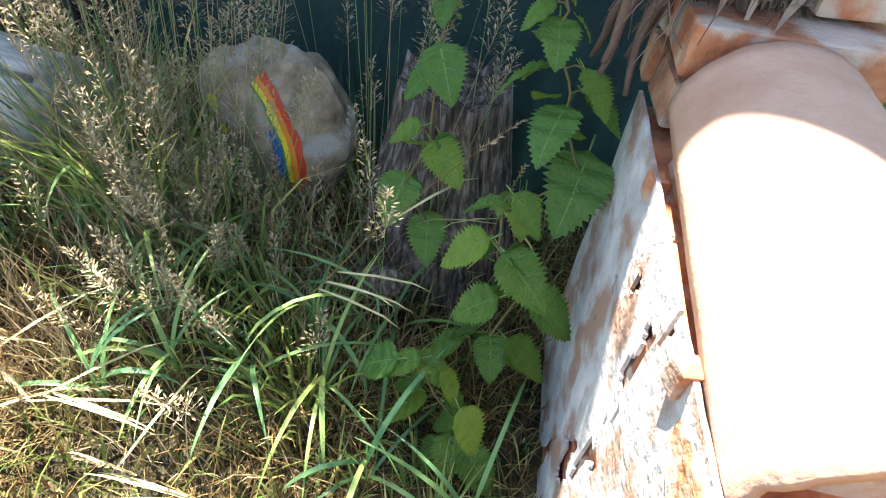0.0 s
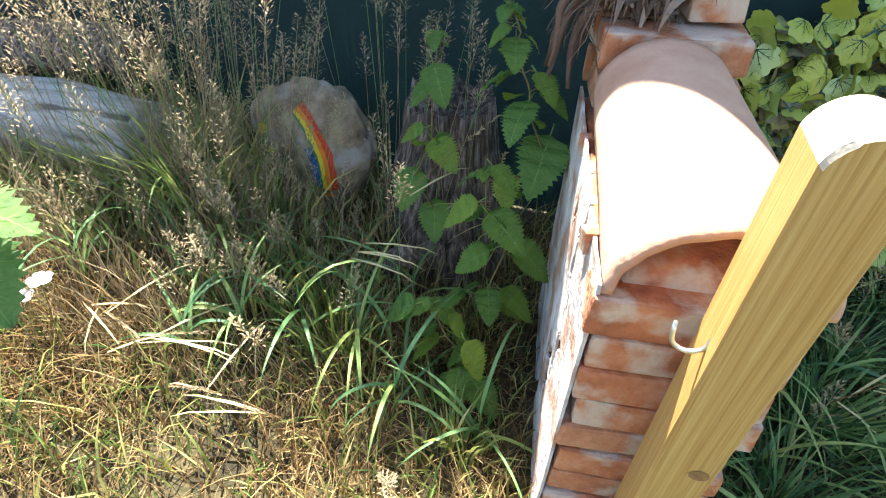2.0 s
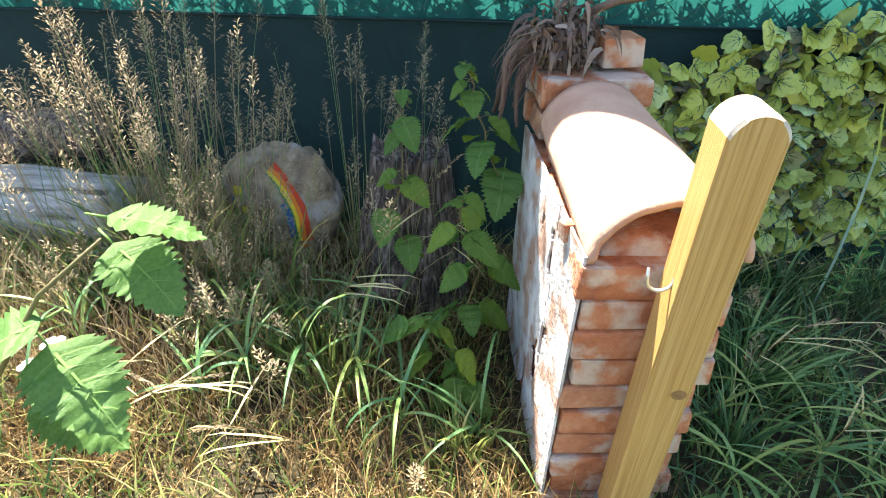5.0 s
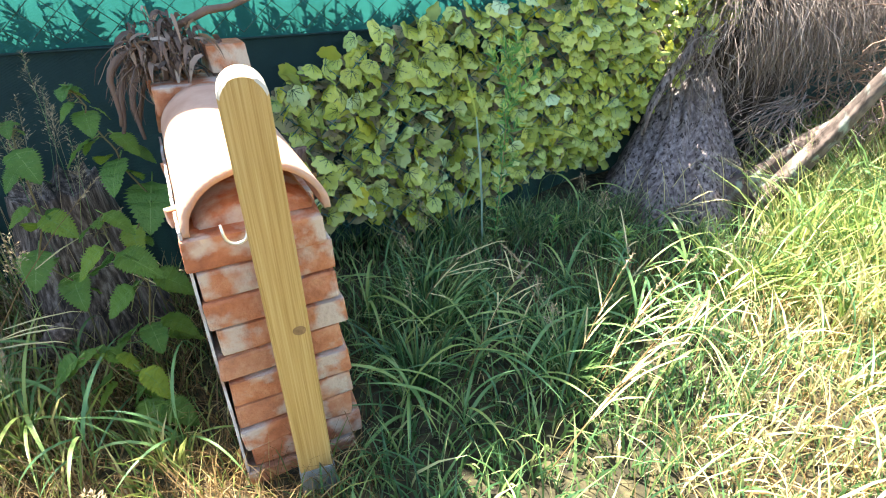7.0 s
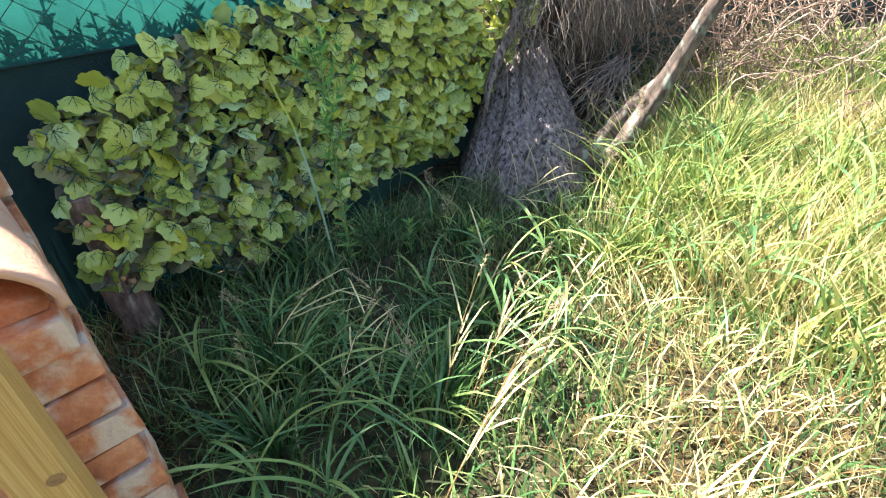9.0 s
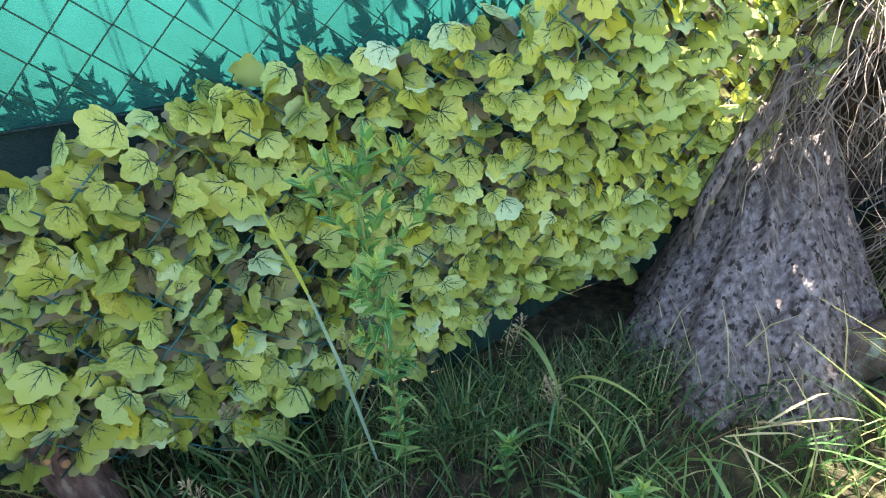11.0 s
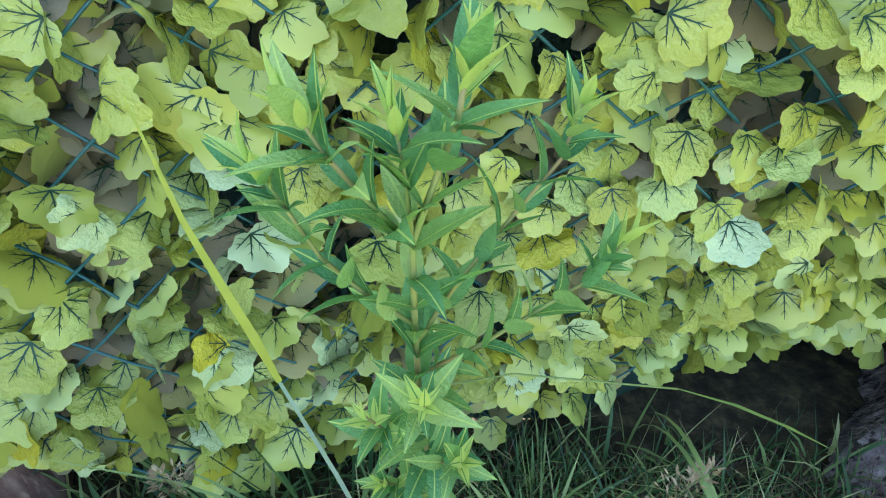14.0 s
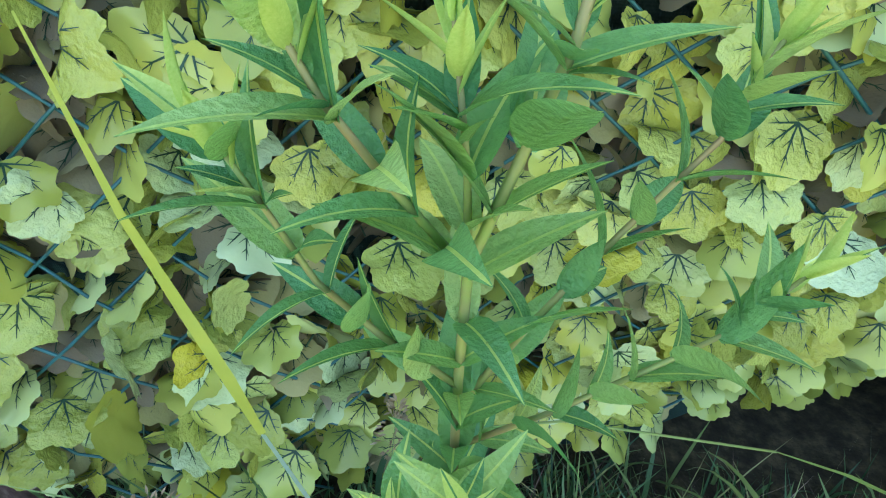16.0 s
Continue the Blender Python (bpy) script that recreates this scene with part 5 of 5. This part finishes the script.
def build_tuft(at, seed, n=60, height=(0.25, 0.5), stalks=6, stalk_h=(0.5, 0.8), spread=0.06, lean=0.45, green=True, seed_len=0.16, label="", leaf=None):
    rng = random.Random(seed)
    z0 = ground_z(*at) - 0.005
    tuft = thing("grass_tuft", (at[0], at[1], z0), label or "tuft of green grass with dry feathery seed heads", "grass", "grass tufts")
    rows = []
    for i in range(n * 2):
        a, h = rng.uniform(0, 2 * math.pi), rng.uniform(*height)
        s = h * rng.uniform(0.1, lean * 1.3)
        r = abs(rng.gauss(0, spread))
        rows.append((r * math.cos(a), r * math.sin(a), 0, h, s * math.cos(a), s * math.sin(a), rng.uniform(0.0020, 0.0052), rng.uniform(0, math.pi)))
    tagged(part("grass_clump", blades(rows), leaf or (M_GRASS if green else M_STRAW), tuft), kind="stuff")
    for i in range(int(stalks * 1.4)):
        a, h = rng.uniform(0, 2 * math.pi), rng.uniform(*stalk_h)
        r = abs(rng.gauss(0, spread))
        p = Vector((r * math.cos(a), r * math.sin(a), 0))
        tip = p + Vector((math.cos(a) * h * rng.uniform(0.02, 0.3), math.sin(a) * h * rng.uniform(0.02, 0.3), h))
        pts = [p.lerp(tip, t) + Vector((0, 0, 0.05 * h * math.sin(math.pi * t))) for t in (0, 0.3, 0.6, 0.85, 1.0)]
        g = Geo()
        g.tube(pts, [0.0011, 0.001, 0.0008, 0.0006, 0.0004], 4, cap=False)
        stalk = part("stalk", g, M_SEED if i % 2 else M_BROAD, tuft)
        sg = Geo()
        L = seed_len * rng.uniform(0.7, 1.2)
        way = (pts[-1] - pts[-3]).normalized()
        for k in range(64):
            t = k / 64
            c = pts[-1] - way * L * (1 - t)
            b = rng.uniform(0, 2 * math.pi)
            out = Vector((math.cos(b), math.sin(b), rng.uniform(0.2, 0.9))).normalized()
            reach = 0.038 * (1 - t) * rng.uniform(0.3, 1.0) + 0.003
            e = c + out * reach
            sg.strip([c, e], [0.0003, 0.0003], (1, 0, 0))
            s2 = Vector((math.sin(b), -math.cos(b), 0))
            sg.strip([e, e + out * 0.004, e + out * 0.010], [0.0006, 0.0018, 0.0002], s2, 0, 0.4)
        part("seed_head", sg, M_SEED, stalk)


# tall clump between log and stone, then stalks by the stone, then the rest
for k, (x, y, n, hs, st, sh) in enumerate((
        (-1.18, 0.50, 80, (0.25, 0.55), 16, (0.5, 0.85)), (-1.28, 0.62, 80, (0.25, 0.6), 18, (0.55, 0.95)), (-1.10, 0.62, 70, (0.2, 0.5), 14, (0.5, 0.85)),
        (-1.42, 0.56, 50, (0.15, 0.4), 10, (0.5, 0.8)), (-1.66, 0.52, 30, (0.12, 0.3), 7, (0.4, 0.75)), (-0.72, 0.92, 20, (0.2, 0.5), 9, (0.75, 1.05)),
        (-0.66, 0.80, 16, (0.2, 0.4), 5, (0.6, 0.85)), (-1.02, 0.50, 50, (0.12, 0.3), 9, (0.3, 0.5)), (-0.72, 0.40, 60, (0.15, 0.35), 3, (0.3, 0.45)),
        (-0.60, 0.28, 60, (0.12, 0.3), 2, (0.3, 0.4)), (-0.95, 0.30, 40, (0.1, 0.3), 7, (0.25, 0.45)), (-1.35, 0.30, 40, (0.1, 0.3), 8, (0.25, 0.45)),
        (-0.44, 0.75, 10, (0.2, 0.4), 3, (0.75, 1.0)), (-1.7, 0.25, 40, (0.1, 0.3), 6, (0.25, 0.4)), (-0.25, 0.12, 40, (0.08, 0.22), 1, (0.2, 0.3)), (-0.98, 0.66, 24, (0.15, 0.35), 12, (0.3, 0.55)), (-1.06, 0.72, 24, (0.2, 0.4), 12, (0.4, 0.7)), (-0.84, 0.62, 16, (0.12, 0.25), 6, (0.25, 0.4)), (-1.00, 0.56, 12, (0.15, 0.3), 12, (0.35, 0.62)), (-0.92, 0.48, 12, (0.12, 0.3), 9, (0.25, 0.45)), (-1.52, 0.46, 20, (0.12, 0.3), 10, (0.4, 0.62)), (-1.78, 0.44, 20, (0.12, 0.3), 10, (0.4, 0.7)), (-0.62, 0.66, 14, (0.15, 0.3), 5, (0.5, 0.75)))):
    build_tuft((x, y), 50 + k, n // 2 if k < 3 else n, hs, st + (6 if k < 3 else 0), sh, 0.10 if k < 8 else 0.09)
for k, (x, y, n, hs, st) in enumerate(((0.62, 0.45, 70, (0.15, 0.35), 2), (0.74, 0.72, 60, (0.10, 0.22), 2), (0.50, 0.20, 60, (0.12, 0.3), 0), (1.25, 0.30, 60, (0.12, 0.28), 3), (0.95, 0.05, 70, (0.12, 0.3), 6), (1.55, 0.75, 40, (0.10, 0.2), 2),
                                        (2.2, 0.32, 40, (0.25, 0.6), 4), (2.5, 0.5, 40, (0.3, 0.6), 3), (2.35, 0.15, 80, (0.25, 0.55), 5), (2.75, 0.35, 80, (0.3, 0.65), 4), (1.85, 0.25, 60, (0.15, 0.4), 3), (2.9, -0.1, 70, (0.25, 0.5), 4), (0.72, 0.98, 30, (0.1, 0.3), 3), (0.9, 0.95, 16, (0.2, 0.5), 1), (1.25, 0.95, 40, (0.1, 0.22), 2))):
    build_tuft((x, y), 90 + k, n, hs, max(1, st // 3), (0.3, 0.5), 0.07, 0.8, True, 0.1, "tuft of long green grass blades", M_GRASS_SHADE if x < 1.8 else None)


def build_broad_grass(at, seed, n=7, length=(0.2, 0.38), width=(0.0035, 0.006)):
    """A grass plant with a few broad arching blades, each a part."""
    rng = random.Random(seed)
    z0 = ground_z(*at) - 0.005
    plant = thing("broad_grass", (at[0], at[1], z0), "broad-bladed green grass with long arching leaves", "grass", "broad grass plants")
    rise = rng.uniform(0.06, 0.2)
    g = Geo()
    g.tube([(0, 0, 0), (0.01, 0, rise * 0.5), (0.012, 0.005, rise + 0.06)], [0.0024, 0.002, 0.0012], 6)
    part("stem", g, M_BROAD, plant)
    for i in range(n):
        a, L, w = rng.uniform(0, 2 * math.pi), rng.uniform(*length), rng.uniform(*width)
        e = rng.uniform(0.5, 1.25)
        p = Vector((0.01, 0.0, rise * rng.uniform(0.2, 1.2)))
        out = Vector((math.cos(a), math.sin(a), 0))
        pts = [p.copy()]
        bend = rng.uniform(0.12, 0.34)
        for k in range(9):
            p = p + (out * math.cos(e) + Vector((0, 0, math.sin(e)))) * L / 9
            e -= bend
            p.z = max(p.z, 0.012)
            pts.append(p.copy())
        ws = [w * v for v in (0.7, 0.95, 1.0, 1.0, 0.95, 0.85, 0.7, 0.5, 0.28, 0.03)]
        g = Geo()
        side = Vector((-math.sin(a), math.cos(a), rng.uniform(-0.3, 0.3))).normalized()
        g.strip(pts, ws, side, 0, 0.3)
        part("blade", g, M_BROAD, plant)


for k, (x, y, n) in enumerate(((-0.66, 0.42, 9), (-0.58, 0.30, 8), (-0.72, 0.26, 7), (-1.10, 0.46, 9), (-1.24, 0.40, 8), (-1.34, 0.48, 8), (-0.86, 0.20, 7), (-0.50, 0.52, 8), (-1.5, 0.35, 8), (-1.02, 0.34, 7), (-0.95, 0.10, 6), (-1.3, 0.16, 6), (-0.42, 0.16, 6), (-0.2, 0.16, 6), (-1.16, 0.60, 9), (-0.6, 0.62, 7),
                               (0.46, 0.30, 8), (0.42, 0.05, 8), (0.62, 0.55, 8), (0.52, 0.75, 8), (0.95, 0.30, 8), (1.25, 0.12, 8), (1.48, 0.88, 8), (2.2, 0.28, 9), (2.35, 0.45, 9), (2.0, 0.12, 8), (0.72, 0.20, 7), (1.62, 0.32, 7), (0.40, 0.50, 8), (2.55, 0.5, 9), (2.65, 0.25, 9), (2.8, 0.6, 9), (0.85, 0.38, 7), (0.65, 0.35, 7), (-1.26, 0.52, 9), (-1.2, 0.66, 9), (-1.08, 0.56, 8), (-1.38, 0.6, 8), (-0.9, 0.45, 8), (-0.78, 0.5, 8),
                               (0.55, -0.05, 8), (0.78, 0.02, 8), (1.05, 0.15, 8), (0.82, 0.55, 7), (1.15, 0.42, 7), (1.38, 0.28, 8), (1.5, 0.5, 7), (1.78, 0.38, 7), (0.66, 0.14, 8), (0.92, 0.18, 8), (1.2, -0.1, 8), (1.45, 0.05, 8),
                               (2.3, 0.1, 9), (2.45, 0.3, 9), (2.15, 0.15, 9), (2.6, 0.05, 9), (2.5, -0.15, 9), (2.8, 0.15, 9), (2.25, -0.1, 9), (2.9, 0.35, 9), (2.05, -0.2, 9), (2.7, -0.3, 9), (2.35, -0.4, 9), (3.0, -0.05, 9), (3.1, 0.3, 9))):
    build_broad_grass((x, y), 300 + k, n, (0.2, 0.40) if x < 1.8 else (0.3, 0.55), (0.0035, 0.006) if x < 1.6 else (0.0042, 0.008))


def build_fallen(a, b, seed):
    """A long dry stalk that leans over the grass, with a narrow seed head and a few pale leaves."""
    rng = random.Random(seed)
    a, b = Vector(a), Vector(b)
    stalk = thing("dry_grass_stalk", a, "long pale dry grass stalk leaning over the grass", "grass", "leaning dry stalks")
    d = b - a
    pts = [d * t + Vector((0, 0, 0.06 * math.sin(math.pi * t))) for t in (0, 0.25, 0.5, 0.75, 1.0)]
    g = Geo()
    g.tube(pts, [0.0018, 0.0016, 0.0013, 0.001, 0.0006], 5)
    part("stem", g, M_STRAW, stalk)
    for i in range(5):
        p = pts[1].lerp(pts[3], rng.random())
        w = Vector((d.x + rng.gauss(0, 0.2), d.y + rng.gauss(0, 0.2), rng.uniform(-0.05, 0.15))).normalized() * rng.uniform(0.12, 0.25)
        g = Geo()
        g.strip([p, p + w * 0.4, p + w * 0.8 - Vector((0, 0, 0.01)), p + w - Vector((0, 0, 0.03))], [0.0018, 0.003, 0.002, 0.0003], Vector((-w.y, w.x, 0.03)).normalized(), 0, 0.3)
        part("blade", g, M_BLADE_DRY, stalk)
    sg = Geo()
    way = (pts[-1] - pts[-2]).normalized()
    for k in range(46):
        c = pts[-1] - way * 0.10 * rng.random()
        o = (way + Vector((rng.gauss(0, 0.35), rng.gauss(0, 0.35), rng.gauss(0, 0.35)))).normalized()
        sg.strip([c, c + o * 0.006, c + o * 0.013], [0.0006, 0.0018, 0.0002], o.orthogonal().normalized(), 0, 0.4)
    part("seed_head", sg, M_SEED, stalk)


for k, (a, b) in enumerate((((0.85, -0.14, 0.0), (1.50, 0.16, 0.24)), ((0.92, -0.16, 0.0), (1.42, 0.02, 0.16)), ((0.95, -0.10, 0.0), (1.35, 0.12, 0.22)), ((0.55, 0.42, 0.02), (0.82, 0.50, 0.22)), ((0.98, 0.25, 0.0), (0.90, 0.45, 0.25)), ((1.30, 0.20, 0.0), (1.40, 0.42, 0.2)), ((-0.55, 0.0, 0.03), (-0.9, -0.02, 0.12)), ((1.7, 0.7, 0.0), (1.95, 0.62, 0.15)), ((1.3, -0.1, 0.0), (1.6, 0.05, 0.2)), ((-0.35, 0.75, 0.0), (-0.28, 0.66, 0.5)), ((-0.75, 0.3, 0.05), (-0.3, 0.62, 0.62)), ((0.80, -0.22, 0.0), (1.40, -0.02, 0.20)), ((0.88, -0.05, 0.0), (1.28, 0.22, 0.26)), ((0.70, -0.28, 0.0), (1.22, -0.10, 0.14)), ((1.05, -0.2, 0.0), (1.62, 0.12, 0.22)), ((0.62, 0.1, 0.0), (0.95, 0.34, 0.22)), ((-1.2, -0.1, 0.1), (-0.85, 0.1, 0.2)), ((-1.35, 0.12, 0.12), (-1.0, 0.02, 0.22)))):
    build_fallen(a, b, 500 + k)


# ---- plants behind the fence, seen as dark shapes through the net ----
def build_behind():
    rng = random.Random(77)
    for k in range(36):
        x = FENCE_X0 + 0.1 + k * 0.185 + rng.uniform(-0.06, 0.06)
        g = Geo()
        h = rng.uniform(1.02, 1.22)
        for j in range(22):
            low = j > 8
            px, py = x + rng.gauss(0, 0.07), fence_y(x) + rng.uniform(0.05, 0.12)
            tip = Vector((px + rng.gauss(0, 0.07), py + rng.uniform(-0.02, 0.02), (rng.uniform(0.93, 1.05) if low else h * rng.uniform(0.86, 1.02))))
            root = Vector((px, py, -0.03))
            g.tube([root, root.lerp(tip, 0.6), tip], 0.003, 4, cap=False)
            for i in range(60):
                c = root.lerp(tip, rng.uniform(0.82 if low else 0.6, 1.0))
                b, e = rng.uniform(0, 2 * math.pi), rng.uniform(-0.3, 0.9)
                d = Vector((math.cos(b) * math.cos(e), math.sin(b) * math.cos(e) * 0.4, math.sin(e)))
                L = rng.uniform(0.02, 0.055)
                g.strip([c, c + d * L * 0.5, c + d * L], [0.002, 0.006, 0.0005], Vector((d.z, 0, -d.x)).normalized() if abs(d.x) + abs(d.z) > 0.1 else (1, 0, 0))
        solo("shrub", g, M_SHRUB, "bushy green shrub standing behind the shade net", "shrub", "shrubs behind the fence")


build_behind()


def build_shade_hedge():
    """A loose unseen hedge, added above the net to break its shade's edge."""
    rng = random.Random(78)
    hedge = thing("hedge", (0, 0, 0), "loose leafy hedge, unseen, added behind the fence to dapple the sun", "hedge")
    leaves, twigs = Geo(), Geo()
    x = -4.0
    while x < 3.6:
        top = shade_top(x)
        y = fence_y(x) + 0.28
        tip = Vector((x + rng.gauss(0, 0.12), y + rng.gauss(0, 0.06), top + rng.uniform(-0.3, 0.34)))
        root = Vector((x, y, -0.05))
        twigs.tube([root, root.lerp(tip, 0.6) + Vector((rng.gauss(0, 0.03), 0, 0)), tip], [0.0014, 0.0011, 0.0008], 4)
        thick = smooth01(-2.3, -1.9, x) * smooth01(-0.8, -1.0, x)      # added leaves, denser where less sun is to get through
        for i in range(int(60 + 75 * thick)):
            c = root.lerp(tip, 1 - (0.36 + 0.08 * thick) * rng.random() ** 1.2)
            d = Vector((rng.gauss(0, 1), rng.gauss(0, 0.7), rng.gauss(0, 0.6))).normalized()
            p = c + d * rng.uniform(0.01, 0.12)
            L = rng.uniform(0.03, 0.06)
            side = d.cross(Vector((rng.gauss(0, 1), rng.gauss(0, 1), rng.gauss(0, 1)))).normalized()
            leaves.strip([p, p + d * L * 0.5, p + d * L], [0.004, 0.014, 0.001], side, 0, 0.2)
        x += 0.075
    part("branch_work", twigs, M_STEM, hedge)
    tagged(part("foliage", leaves, M_SHRUB, hedge, "small green hedge leaves"), kind="stuff")


build_shade_hedge()
